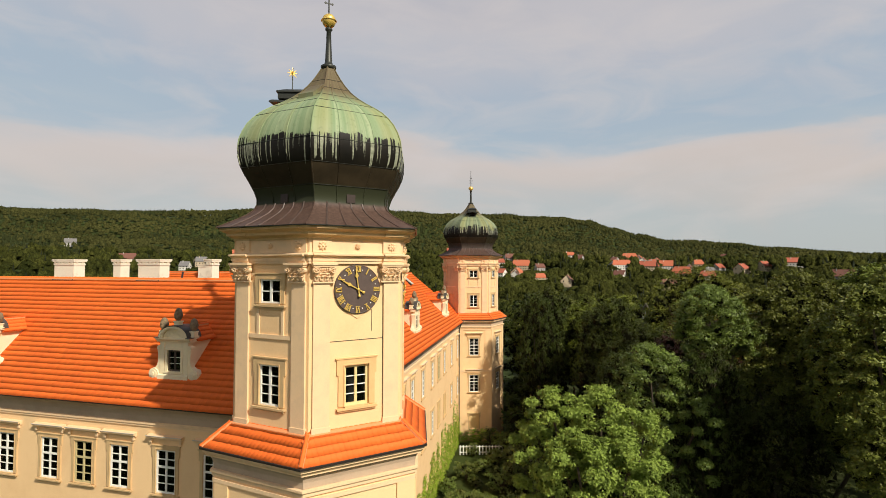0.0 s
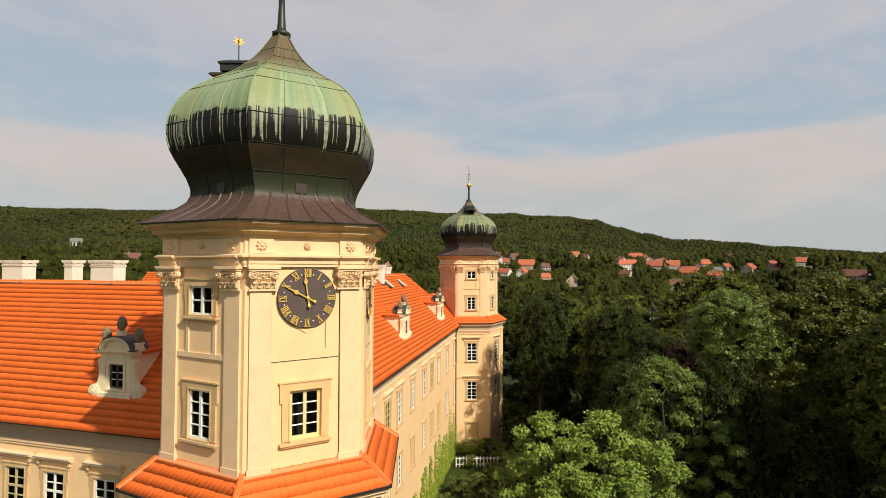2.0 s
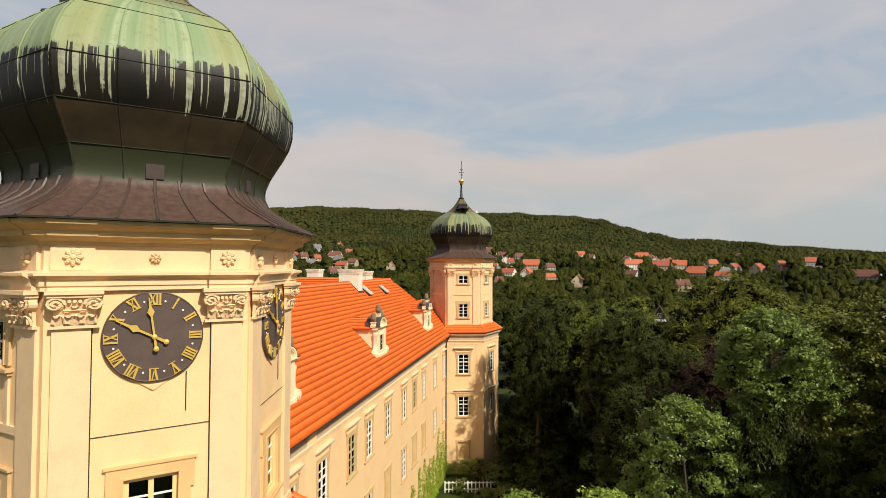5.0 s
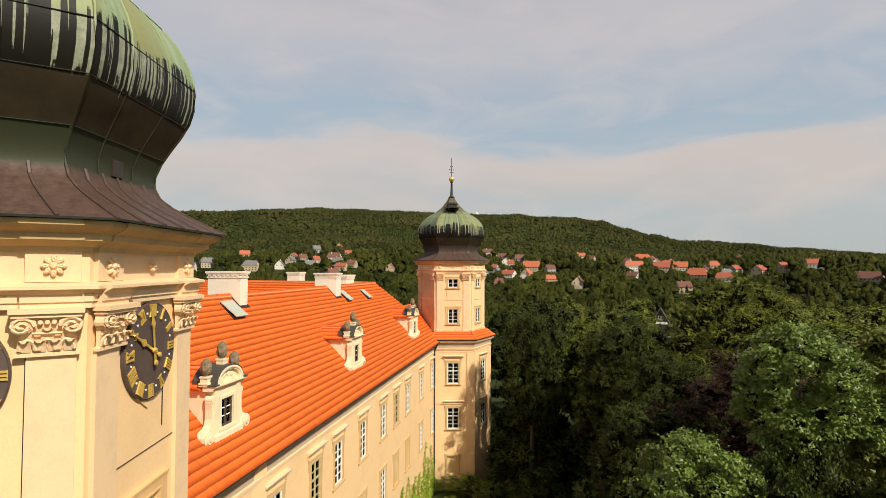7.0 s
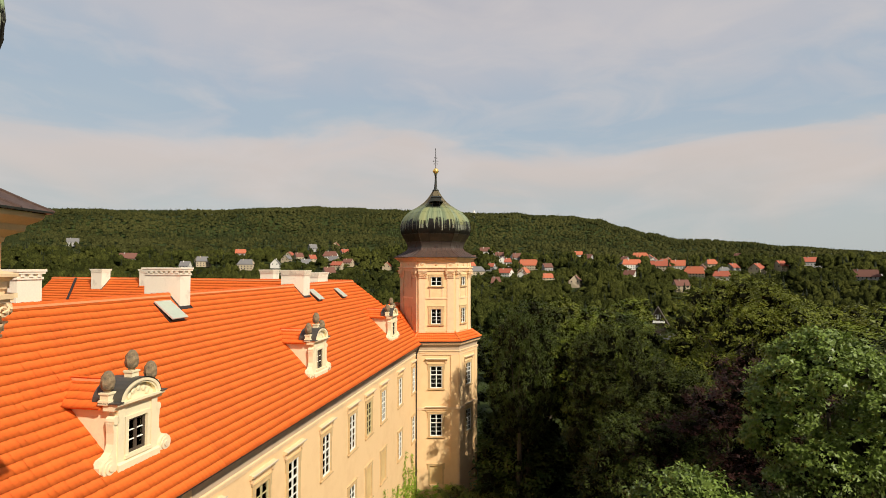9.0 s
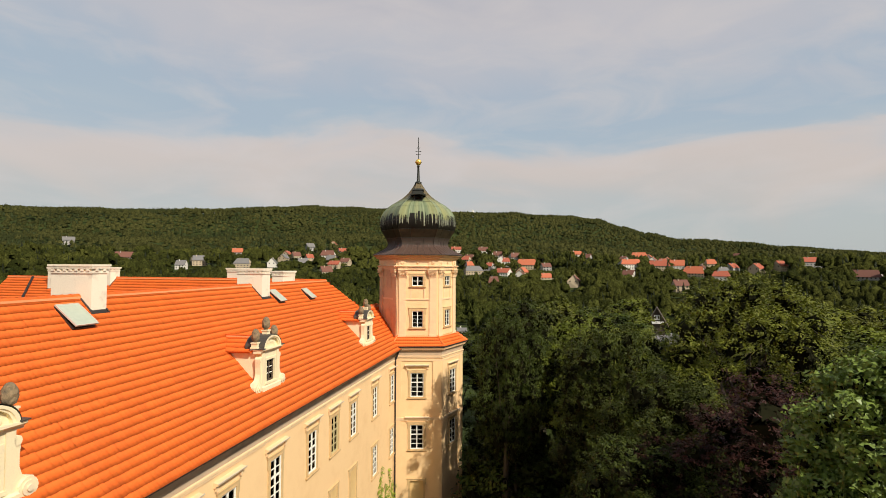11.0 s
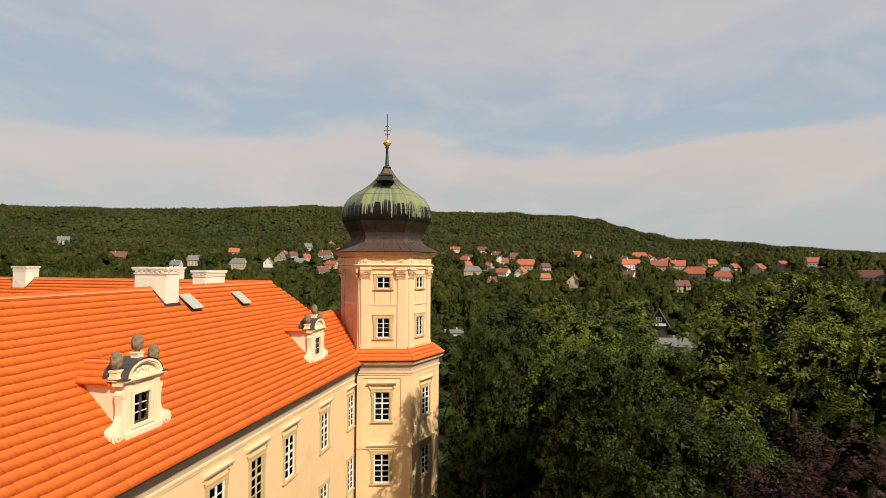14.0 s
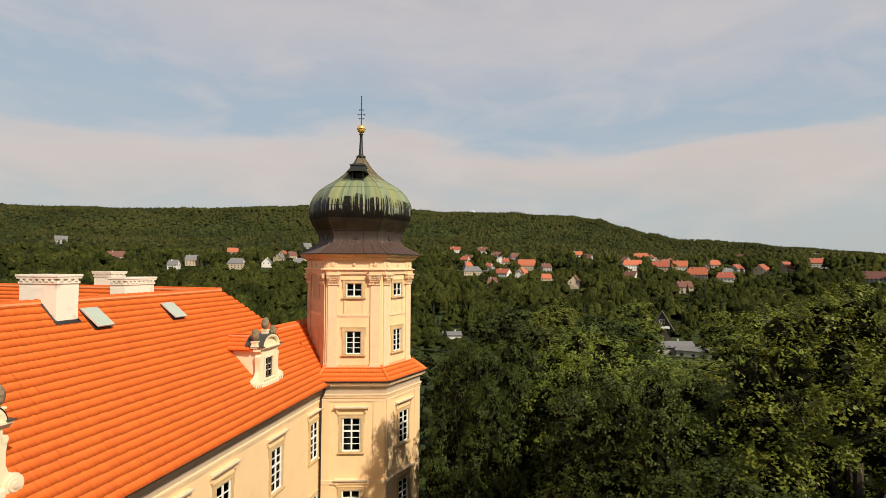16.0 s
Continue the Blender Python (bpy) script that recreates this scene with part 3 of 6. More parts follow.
def hex_ring(bm, profile, closed=True):
    """Turns a profile of (apothem, z) into a six-sided ring."""
    lathe(bm, [(d / C30, z) for d, z in profile], 6, caps=not closed)


def face_strip(bm, i, u0, u1, profile):
    """Extrudes a closed profile of (apothem, z) along face i from u0 to u1."""
    rows = loft(bm, [[(u, -d, z) for d, z in profile] for u in (u0, u1)])
    bmesh.ops.transform(bm, matrix=face_m(i), verts=[v for r in rows for v in r])


def rosette(bm, m, r):
    lathe(bm, [(r * 0.32, -0.0), (r * 0.34, 0.05), (r * 0.18, 0.085), (0.01, 0.09)], 10, m)
    for k in range(8):
        a = 2 * math.pi * k / 8
        pm = m @ Matrix.Rotation(a, 4, "Z") @ Matrix.Translation((r * 0.62, 0, 0.0)) @ Matrix.Diagonal((r * 0.42, r * 0.26, 0.07, 1))
        lathe(bm, [(1.0, 0.0), (0.9, 0.6), (0.4, 0.95), (0.01, 0.8)], 8, pm)


def capital_shape(bm, m):
    """A composite capital: bell, acanthus leaves, two volutes and a moulded abacus. 0.66 wide, 0.74 high, y inwards."""
    rows = loft(bm, [[(x, y, z) for x, y in ((-w, 0.02), (-w, -o), (w, -o), (w, 0.02))] for w, o, z in
                     ((0.36, 0.07, 0.0), (0.36, 0.07, 0.05), (0.32, 0.03, 0.07), (0.31, 0.05, 0.30), (0.35, 0.12, 0.56), (0.35, 0.12, 0.60))])
    vs = [v for r in rows for v in r]
    for z0, n, dx in ((0.07, 4, 0.0), (0.25, 3, 0.0)):
        for k in range(n):
            x = (k - (n - 1) / 2) * 0.66 / n
            rows = loft(bm, [[(x + s * w, -o, z0 + z) for s in (-1, -0.4, 0.4, 1)] + [(x + s * w, -o + 0.05, z0 + z) for s in (1, -1)] for w, o, z in
                             ((0.07, 0.07, 0.0), (0.075, 0.10, 0.09), (0.06, 0.14, 0.17), (0.045, 0.19, 0.19), (0.02, 0.185, 0.15))])
            vs += [v for r in rows for v in r]
    for s in (-1, 1):
        rows = loft(bm, [[(s * 0.27 + 0.125 * math.cos(t), y, 0.47 + 0.125 * math.sin(t)) for t in [2 * math.pi * k / 14 for k in range(14)]] for y in (-0.15, 0.0)])
        vs += [v for r in rows for v in r]
        old = set(bm.verts)
        turns = [(s * 0.27 - s * (0.135 - 0.0062 * k) * math.cos(k * 0.62), -0.165 - 0.003 * k, 0.47 + (0.135 - 0.0062 * k) * math.sin(k * 0.62)) for k in range(20)]
        tube(bm, turns, 0.026, 5)
        vs += [v for v in bm.verts if v not in old]
    old = set(bm.verts)
    for x in (-0.21, 0.0, 0.21):
        tube(bm, [(x + 0.085 * math.cos(t), -0.105, 0.10 + 0.16 * math.sin(t)) for t in [math.pi * k / 8 for k in range(9)]], 0.022, 4)
    tube(bm, [(x, -0.13, 0.355) for x in (-0.16, 0.16)], 0.02, 4)
    vs += [v for v in bm.verts if v not in old]
    for k in range(5):
        x = (k - 2) * 0.075
        rows = loft(bm, [[(x + 0.03 * math.cos(t), y, 0.53 + 0.035 * math.sin(t)) for t in [2 * math.pi * j / 8 for j in range(8)]] for y in (-0.17, -0.05)])
        vs += [v for r in rows for v in r]
    vs += box(bm, -0.38, 0.38, -0.21, 0.02, 0.60, 0.66)
    vs += box(bm, -0.41, 0.41, -0.25, 0.02, 0.66, 0.74)
    bmesh.ops.transform(bm, matrix=m, verts=vs)


CAPITAL_MESH = []


def capital(parent, m):
    if not CAPITAL_MESH:
        bm = bmesh.new()
        capital_shape(bm, Matrix.Identity(4))
        ob = part("capital", bm, STUCCO, parent)
        ob.matrix_basis = m
        CAPITAL_MESH.append(ob.data)
        return
    ob = new("capital", CAPITAL_MESH[0])
    ob.parent, ob.matrix_basis = parent, m


NUMERAL = {1: "I", 2: "II", 3: "III", 4: "IIII", 5: "V", 6: "VI", 7: "VII", 8: "VIII", 9: "IX", 10: "X", 11: "XI", 12: "XII"}


def strokes(text):
    """Roman figures as strokes: (x at the foot, x at the head, width)."""
    out, x = [], 0.0
    for ch in text:
        if ch == "I":
            out.append((x, x, 0.034))
            x += 0.056
        elif ch == "V":
            out += [(x + 0.05, x, 0.042), (x + 0.05, x + 0.10, 0.020)]
            x += 0.135
        else:
            out += [(x, x + 0.10, 0.020), (x + 0.10, x, 0.042)]
            x += 0.135
    mid = (max(max(s[0], s[1]) for s in out) + min(min(s[0], s[1]) for s in out)) / 2
    return [(a - mid, b - mid, w) for a, b, w in out]


def clock(parent, m, r=0.935):
    """Tower clock: dark dial, gilt Roman figures, silvered dots and two gilt hands. m: x right, y inwards, z up, origin at the hub."""
    ck = empty("tower_clock", m, parent)
    bm = bmesh.new()
    flat = Matrix.Rotation(radians(90), 4, "X")
    lathe(bm, [(r, -0.02), (r, 0.05), (r - 0.02, 0.065), (r - 0.035, 0.055), (0.01, 0.055)], 56, flat)
    part("dial", bm, CLOCK_FACE, ck, "dark brown round dial")
    for hour, text in NUMERAL.items():
        bm = bmesh.new()
        a = -2 * math.pi * hour / 12
        turn = Matrix.Rotation(-a, 4, "Y")
        for x0, x1, w in strokes(text):
            rows = loft(bm, [[(x0 - w / 2, y, r * 0.70), (x0 + w / 2, y, r * 0.70), (x1 + w / 2, y, r * 0.95), (x1 - w / 2, y, r * 0.95)] for y in (-0.085, -0.05)])
        xs = [s[0] for s in strokes(text)] + [s[1] for s in strokes(text)]
        for z in (0.695, 0.945):
            box(bm, min(xs) - 0.025, max(xs) + 0.025, -0.08, -0.05, r * z, r * z + 0.014)
        bmesh.ops.transform(bm, matrix=turn, verts=list(bm.verts))
        part("numeral", bm, GOLD, ck)
    for k in range(12):
        a = 2 * math.pi * (k + 0.5) / 12
        bm = bmesh.new()
        lathe(bm, [(0.022, 0.05), (0.02, 0.07), (0.004, 0.072)], 8, Matrix.Translation((0.80 * r * math.sin(a), 0, 0.80 * r * math.cos(a))) @ flat)
        part("hour_dot", bm, WHITE_PAINT, ck)
    for name, angle, length, blob, y, w in (("hour_hand", 360 - 62, 0.78, 0.40, -0.11, 0.032), ("minute_hand", 360 - 8, 0.82, 0.52, -0.135, 0.028)):
        bm = bmesh.new()
        plate(bm, [(-w, -0.26), (w, -0.26), (w * 0.7, 0.0), (w * 0.7, blob - 0.09), (w * 2.4, blob), (w * 0.9, blob + 0.10), (0.010, length), (-0.010, length), (-w * 0.9, blob + 0.10), (-w * 2.4, blob), (-w * 0.7, blob - 0.09), (-w * 0.7, 0.0)], y, y + 0.02)
        lathe(bm, [(0.055, 0.0), (0.05, 0.03), (0.01, 0.04)], 12, Matrix.Translation((0, y + 0.01, 0)) @ flat)
        lathe(bm, [(0.055, 0.0), (0.05, 0.03), (0.01, 0.04)], 12, Matrix.Translation((0, y + 0.01, -0.25)) @ flat)
        bmesh.ops.transform(bm, matrix=Matrix.Rotation(radians(angle), 4, "Y"), verts=list(bm.verts))
        part(name, bm, GOLD, ck)
    return ck


# dome: (circumradius, height above the eaves)
DOME = [(4.50, 0.0), (4.12, 0.17), (3.72, 0.36), (3.34, 0.56), (3.08, 0.76), (2.97, 0.98), (2.97, 1.24), (3.09, 1.55), (3.28, 1.88), (3.48, 2.20), (3.64, 2.52), (3.73, 2.86),
        (3.75, 3.20), (3.71, 3.55), (3.58, 3.90), (3.38, 4.25), (3.11, 4.56), (2.79, 4.84), (2.41, 5.08), (2.02, 5.30), (1.62, 5.56), (1.24, 5.86), (0.92, 6.20), (0.64, 6.56), (0.42, 6.90), (0.25, 7.20)]
DOME_Z = 25.10


def dome_at(z):
    for (r0, z0), (r1, z1) in zip(DOME, DOME[1:]):
        if z0 <= z <= z1:
            return r0 + (r1 - r0) * (z - z0) / (z1 - z0)
    return DOME[-1][0]


def tube(bm, points, r, n=5):
    """A thin bar along a line of points."""
    loops = []
    for i, p in enumerate(points):
        p = Vector(p)
        d = (Vector(points[min(i + 1, len(points) - 1)]) - Vector(points[max(i - 1, 0)])).normalized()
        side = d.cross(Vector((0, 0, 1)))
        side = side.normalized() if side.length > 1e-4 else Vector((1, 0, 0))
        up = side.cross(d)
        loops.append([tuple(p + (side * math.cos(2 * math.pi * k / n) + up * math.sin(2 * math.pi * k / n)) * r) for k in range(n)])
    loft(bm, loops)


def onion_dome(parent, hood_face, star, vents):
    patina = PATINA if star else PATINA_DULL
    dome = empty("onion_dome", Matrix.Translation((0, 0, DOME_Z)), parent)
    fine = []
    for (r0, z0), (r1, z1) in zip(DOME, DOME[1:]):
        fine += [(r0, z0), ((r0 + r1) / 2, (z0 + z1) / 2)]
    fine.append(DOME[-1])
    # six sides, each bulging a little across, meeting in sharp edges
    for i in range(6):
        a0, a1 = radians(60 * i), radians(60 * i + 60)
        bm = bmesh.new()
        loops = []
        for r, z in fine:
            lp = []
            for k in range(7):
                q = k / 6
                f = 1 + 0.006 * math.sin(math.pi * q) * min(1.0, max(0.0, (z - 1.0) / 0.8), max(0.0, (6.0 - z) / 0.8))
                lp.append((r * (math.cos(a0) * (1 - q) + math.cos(a1) * q) * f, r * (math.sin(a0) * (1 - q) + math.sin(a1) * q) * f, z))
            loops.append(lp)
        loft(bm, loops, False, False)
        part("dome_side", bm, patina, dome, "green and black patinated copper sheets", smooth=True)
    # ridge rolls on the six edges
    for i in range(6):
        bm = bmesh.new()
        a = radians(60 * i)
        tube(bm, [((r + 0.01) * math.cos(a), (r + 0.01) * math.sin(a), z) for r, z in DOME], 0.028)
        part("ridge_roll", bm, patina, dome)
    # standing seams
    for i in range(6):
        a0, a1 = radians(60 * i), radians(60 * i + 60)
        for s in (0.17, 0.34, 0.5, 0.66, 0.83):
            bm = bmesh.new()
            tube(bm, [((dome_at(z) + 0.005) * (math.cos(a0) * (1 - s) + math.cos(a1) * s), (dome_at(z) + 0.005) * (math.sin(a0) * (1 - s) + math.sin(a1) * s), z + 0.004) for z in [0.0, 0.17, 0.36, 0.56, 0.76, 0.98]], 0.034, 5)
            part("standing_seam", bm, BROWN_COPPER, dome)
        for s in (0.3, 0.68):
            bm = bmesh.new()
            tube(bm, [((dome_at(z) * 1.006) * (math.cos(a0) * (1 - s) + math.cos(a1) * s), (dome_at(z) * 1.006) * (math.sin(a0) * (1 - s) + math.sin(a1) * s), z) for r, z in DOME[5:23]], 0.016, 4)
            part("sheet_seam", bm, patina, dome)
    for z in (1.62, 2.42, 3.32, 4.62, 5.12, 5.55, 6.0, 6.45):
        bm = bmesh.new()
        r = dome_at(z)
        hex_pts = [((r * 1.006) * math.cos(radians(60 * i)), (r * 1.006) * math.sin(radians(60 * i)), z) for i in range(7)]
        for p, q in zip(hex_pts, hex_pts[1:]):
            tube(bm, [p, q], 0.012, 4)
        part("cross_seam", bm, DARK_COPPER, dome)
    # small hatches low on the dome
    for i in vents:
        bm = bmesh.new()
        d = dome_at(1.3) * C30
        box(bm, -0.18, 0.18, -d - 0.015, -d + 0.25, 1.0, 1.44)
        box(bm, -0.22, 0.22, -d - 0.05, -d + 0.2, 1.44, 1.475)
        ob = part("hatch", bm, HATCH_COPPER, dome)
        ob.matrix_basis = face_m(i)
    # hooded opening near the top
    hood = empty("roof_hood", Matrix.Translation((0, 0, -0.28 if star else 0.0)) @ face_m(hood_face), dome)
    y = -dome_at(5.3) * C30
    bm = bmesh.new()
    box(bm, -0.40, -0.33, y - 0.25, y + 0.9, 5.05, 5.75)
    box(bm, 0.33, 0.40, y - 0.25, y + 0.9, 5.05, 5.75)
    box(bm, -0.33, 0.33, y - 0.22, y + 0.9, 5.05, 5.2)
    part("hood_frame", bm, DARK_COPPER, hood)
    bm = bmesh.new()
    box(bm, -0.33, 0.33, y + 0.05, y + 0.1, 5.2, 5.75)
    part("hood_opening", bm, ROOM, hood)
    bm = bmesh.new()
    loft(bm, [[(-0.72, yy, 5.72), (-0.66, yy, 5.80), (-0.34, yy, 5.93), (0.0, yy, 6.02), (0.34, yy, 5.93), (0.66, yy, 5.80), (0.72, yy, 5.72), (0.3, yy, 5.76), (0, yy, 5.78), (-0.3, yy, 5.76)] for yy in (y - 0.62, y + 1.1)])
    part("hood_roof", bm, DARK_COPPER, hood)
    bm = bmesh.new()
    loft(bm, [[(-q, y + o, z), (q, y + o, z), (q, y + 1.3 - o, z), (-q, y + 1.3 - o, z)] for q, o, z in ((0.50, -0.30, 5.94), (0.50, -0.30, 6.20), (0.56, -0.36, 6.20), (0.56, -0.36, 6.26), (0.30, -0.05, 6.40))])
    part("hood_cap", bm, DARK_COPPER, hood)
    if star:
        bm = bmesh.new()
        tube(bm, [(0, y + 0.2, 6.2), (0, y + 0.2, 7.1)], 0.02, 6)
        part("hood_rod", bm, DARK_COPPER, hood)
        bm = bmesh.new()
        for k in range(4):
            for turn in (0, 90):
                plate(bm, [(-0.04, 0), (0, 0.24), (0.04, 0), (0, -0.24)], -0.014, 0.014, Matrix.Translation((0, y + 0.2, 7.2)) @ Matrix.Rotation(radians(turn + 20), 4, "Z") @ Matrix.Rotation(radians(45 * k), 4, "Y"))
        part("star", bm, GOLD, hood, "gilded eight-pointed star")
    # raised lid beside the hood
    if star:
        d = dome_at(5.5) * C30
        bm = bmesh.new()
        loft(bm, [[(-0.25 + k, -d - 0.12, 5.60 + z), (0.55 + k, -d - 0.12, 5.60 + z), (0.55 + k, -d + 0.55, 6.12 + z), (-0.25 + k, -d + 0.55, 6.12 + z)] for z, k in ((-0.32, 0), (0.0, 0))])
        ob = part("roof_lid", bm, patina, dome)
        ob.matrix_basis = face_m((hood_face + 1) % 6)
    # spire, ball and cross
    bm = bmesh.new()
    lathe(bm, [(0.30, 7.10), (0.34, 7.18), (0.34, 7.25), (0.20, 7.31), (0.16, 7.45), (0.12, 8.2), (0.10, 8.80), (0.16, 8.86), (0.16, 8.92), (0.08, 8.98)], 12)
    part("spire", bm, DARK_COPPER, dome, smooth=True)
    bm = bmesh.new()
    prof = [(0.30 * math.sin(t), 9.27 - 0.31 * math.cos(t)) for t in [math.pi * k / 12 for k in range(1, 12)]]
    lathe(bm, prof, 20)
    lathe(bm, [(0.33, 9.25), (0.345, 9.27), (0.33, 9.30)], 20)
    part("gilded_ball", bm, GOLD, dome, smooth=True)
    bm = bmesh.new()
    tube(bm, [(0, 0, 9.55), (0, 0, 11.75)], 0.034, 6)
    for z, w in ((10.05, 0.16), (10.35, 0.24), (10.7, 0.12)):
        box(bm, -w, w, -0.012, 0.012, z - 0.02, z + 0.02)
        for s in (-1, 1):
            lathe(bm, [(0.05, -0.015), (0.05, 0.015)], 8, Matrix.Translation((s * w, 0, z)) @ Matrix.Rotation(radians(90), 4, "X"))
    part("finial_rod", bm, DARK_COPPER, dome)
    return dome


def tower(c, ph, kinds, skirts, label, low_walls, hood_face, star, vents):
    """A six-sided corner tower. kinds: what each of the six upper faces carries."""
    tw = empty("castle_tower", Matrix.Translation(c) @ Matrix.Rotation(radians(ph), 4, "Z"))
    tagged(tw, label, "tower")
    d_wall, d_pil, low = 3.24, 3.32, 3.85
    # upper shaft
    for i, kind in enumerate(kinds):
        m = face_m(i)
        half = d_wall / math.sqrt(3)
        holes = []
        if kind in ("upper", "clock"):
            holes.append((-0.50, 0.50, 18.36, 19.88))
        if kind == "upper":
            holes.append((-0.52, 0.52, 22.2, 23.1))
        bm = bmesh.new()
        holed_wall(bm, -half, half, 16.2, 24.2, holes, -d_wall, -d_wall + 0.45, m)
        part("wall", bm, PLASTER_SHADE if kind == "blind" else PLASTER, tw, "plastered wall on the unlit side, shade put into its colour" if kind == "blind" else "")
        for s in (-1, 1):
            bm = bmesh.new()
            rows = loft(bm, [[(s * u, -dd, z) for u, dd in ((1.10, d_wall - 0.02), (1.10, d_pil), (1.74, d_pil), (1.74, d_wall - 0.02))] for z in (17.3, 23.02)])
            box(bm, *sorted((s * 1.06, s * 1.78)), -d_pil - 0.03, -d_wall, 17.3, 17.72)
            bmesh.ops.transform(bm, matrix=m, verts=list(bm.verts))
            part("pilaster", bm, PLASTER_SHADE if kind == "blind" else STUCCO, tw)
            capital(tw, m @ Matrix.Translation((s * 1.37, -d_pil, 22.98)) @ Matrix.Diagonal((1.16, 1.0, 1.0, 1.0)))
        for u, r in ((-1.42, 0.17), (1.42, 0.17), (0.0, 0.11)):
            bm = bmesh.new()
            rosette(bm, m @ Matrix.Translation((u, -d_pil - (0.03 if u else -0.02), 24.36)) @ Matrix.Rotation(radians(90), 4, "X"), r)
            part("rosette", bm, STUCCO, tw)
        # string course and sunk panel
        bm = bmesh.new()
        if kind == "clock":
            tube(bm, [(-1.08, -d_wall - 0.012, 20.80), (1.09, -d_wall - 0.012, 20.82)], 0.011, 5)
            for u in (-1.09, 1.09) if i == 1 else ():
                tube(bm, [(u, -d_wall - 0.012, 22.96), (u, -d_wall - 0.012, 17.75)], 0.011, 5)
            tube(bm, [(0.62, -d_wall - 0.012, 21.95), (0.62, -d_wall - 0.012, 21.12)], 0.011, 5)
            bmesh.ops.transform(bm, matrix=m, verts=list(bm.verts))
            part("cable", bm, GUTTER, tw, "thin dark cable clipped to the plaster")
        else:
            box(bm, -1.08, 1.08, -d_wall - 0.05, -d_wall + 0.02, 20.86, 21.02)
            bmesh.ops.transform(bm, matrix=m, verts=list(bm.verts))
            part("string_course", bm, STUCCO, tw)
        if kind in ("upper", "clock"):
            wm = m @ Matrix.Translation((0, -d_wall, 18.36))
            window(tw, wm, 1.0, 1.52, WHITE_PAINT if kind == "upper" else CREAM_PAINT, rows=4, cols=1, depth=0.045 if kind == "upper" else 0.10, bar=0.03, bars=WHITE_PAINT, frame_w=0.06 if kind == "upper" else 0.10)
            surround(tw, wm, 1.0, 1.52, TRIM if kind == "upper" else TRIM_WARM, band=0.24, ears=0.07)
        if kind == "upper":
            wm = m @ Matrix.Translation((0, -d_wall, 22.2))
            window(tw, wm, 1.04, 0.9, WHITE_PAINT, rows=2, cols=1, depth=0.045, frame_w=0.06)
            surround(tw, wm, 1.04, 0.9, TRIM, band=0.20, ears=0.05)
            bm = bmesh.new()
            holed_wall(bm, -0.68, 0.68, 21.02, 22.0, [(-0.56, 0.56, 20, 21.96)], -d_wall - 0.045, -d_wall + 0.01, m)
            part("panel_frame", bm, STUCCO, tw)
        if kind == "clock":
            clock(tw, m @ Matrix.Translation((0, -d_wall - 0.03, 22.73)))
            bm = bmesh.new()
            plate(bm, [(-0.5, 21.95), (0.5, 21.95), (0.3, 21.82), (0.0, 21.62), (-0.3, 21.82)], -d_wall - 0.035, -d_wall, m)
            part("clock_bracket", bm, PLASTER, tw)
        if kind == "blind":
            for z0, z1 in ((22.1, 23.1), (18.3, 19.9)):
                bm = bmesh.new()
                holed_wall(bm, -0.62, 0.62, z0 - 0.12, z1 + 0.12, [(-0.5, 0.5, z0, z1)], -d_wall - 0.05, -d_wall + 0.01, m)
                part("blind_window", bm, PLASTER_SHADE, tw)
    # entablature with breaks over the pilasters
    arch = [(3.26, 23.70), (3.34, 23.70), (3.34, 23.80), (3.37, 23.80), (3.37, 23.92), (3.42, 23.96), (3.50, 24.00), (3.50, 24.05), (3.24, 24.12)]
    corn = [(3.20, 24.58), (3.32, 24.58), (3.34, 24.66), (3.46, 24.72), (3.56, 24.76), (3.58, 24.86), (3.70, 24.92), (3.78, 24.98), (3.80, 25.06), (3.20, 25.09)]
    for name, prof, add in (("architrave", arch, 0.09), ("cornice", corn, 0.035)):
        bm = bmesh.new()
        hex_ring(bm, prof + [prof[0]])
        part(name, bm, STUCCO if name == "architrave" else TRIM, tw)
        for i in range(6):
            for s in (-1, 1):
                bm = bmesh.new()
                face_strip(bm, i, *sorted((s * 1.02, s * 1.82)), [(dd + (add if dd > 3.3 else 0), z + 0.002) for dd, z in prof])
                part(name + "_break", bm, STUCCO if name == "architrave" else TRIM, tw)
    bm = bmesh.new()
    hex_ring(bm, [(3.0, 24.1), (3.27, 24.1), (3.27, 24.62), (3.0, 24.62), (3.0, 24.1)])
    part("frieze", bm, STUCCO, tw)
    for i in range(6):
        for s in (-1, 1):
            bm = bmesh.new()
            face_strip(bm, i, *sorted((s * 1.06, s * 1.78)), [(3.25, 24.11), (3.345, 24.11), (3.345, 24.60), (3.25, 24.60)])
            part("frieze_block", bm, STUCCO, tw)
    bm = bmesh.new()
    hex_ring(bm, [(3.84, 25.07), (3.90, 25.07), (3.905, 25.105), (3.84, 25.105), (3.84, 25.07)])
    part("eave_edge", bm, DARK_COPPER, tw)
    onion_dome(tw, hood_face, star, vents)
    # skirt roof of clay tiles
    pitch = math.atan2(0.80, 0.98)
    length = math.hypot(0.80, 0.98)
    bm = bmesh.new()
    hex_ring(bm, [(3.0, 17.42), (3.3, 17.52), (4.25, 16.74), (4.25, 16.66), (3.0, 16.60), (3.0, 17.42)])
    part("skirt_deck", bm, TILE, tw)
    bm = bmesh.new()
    hex_ring(bm, [(3.23, 17.50), (3.39, 17.47), (3.38, 17.51), (3.30, 17.57), (3.23, 17.57), (3.23, 17.50)])
    part("mortar_flashing", bm, MORTAR, tw)
    for i in skirts:
        base = Vector((math.cos(radians(30 + 60 * i)), math.sin(radians(30 + 60 * i)), 0))
        along = Vector((-base.y, base.x, 0))
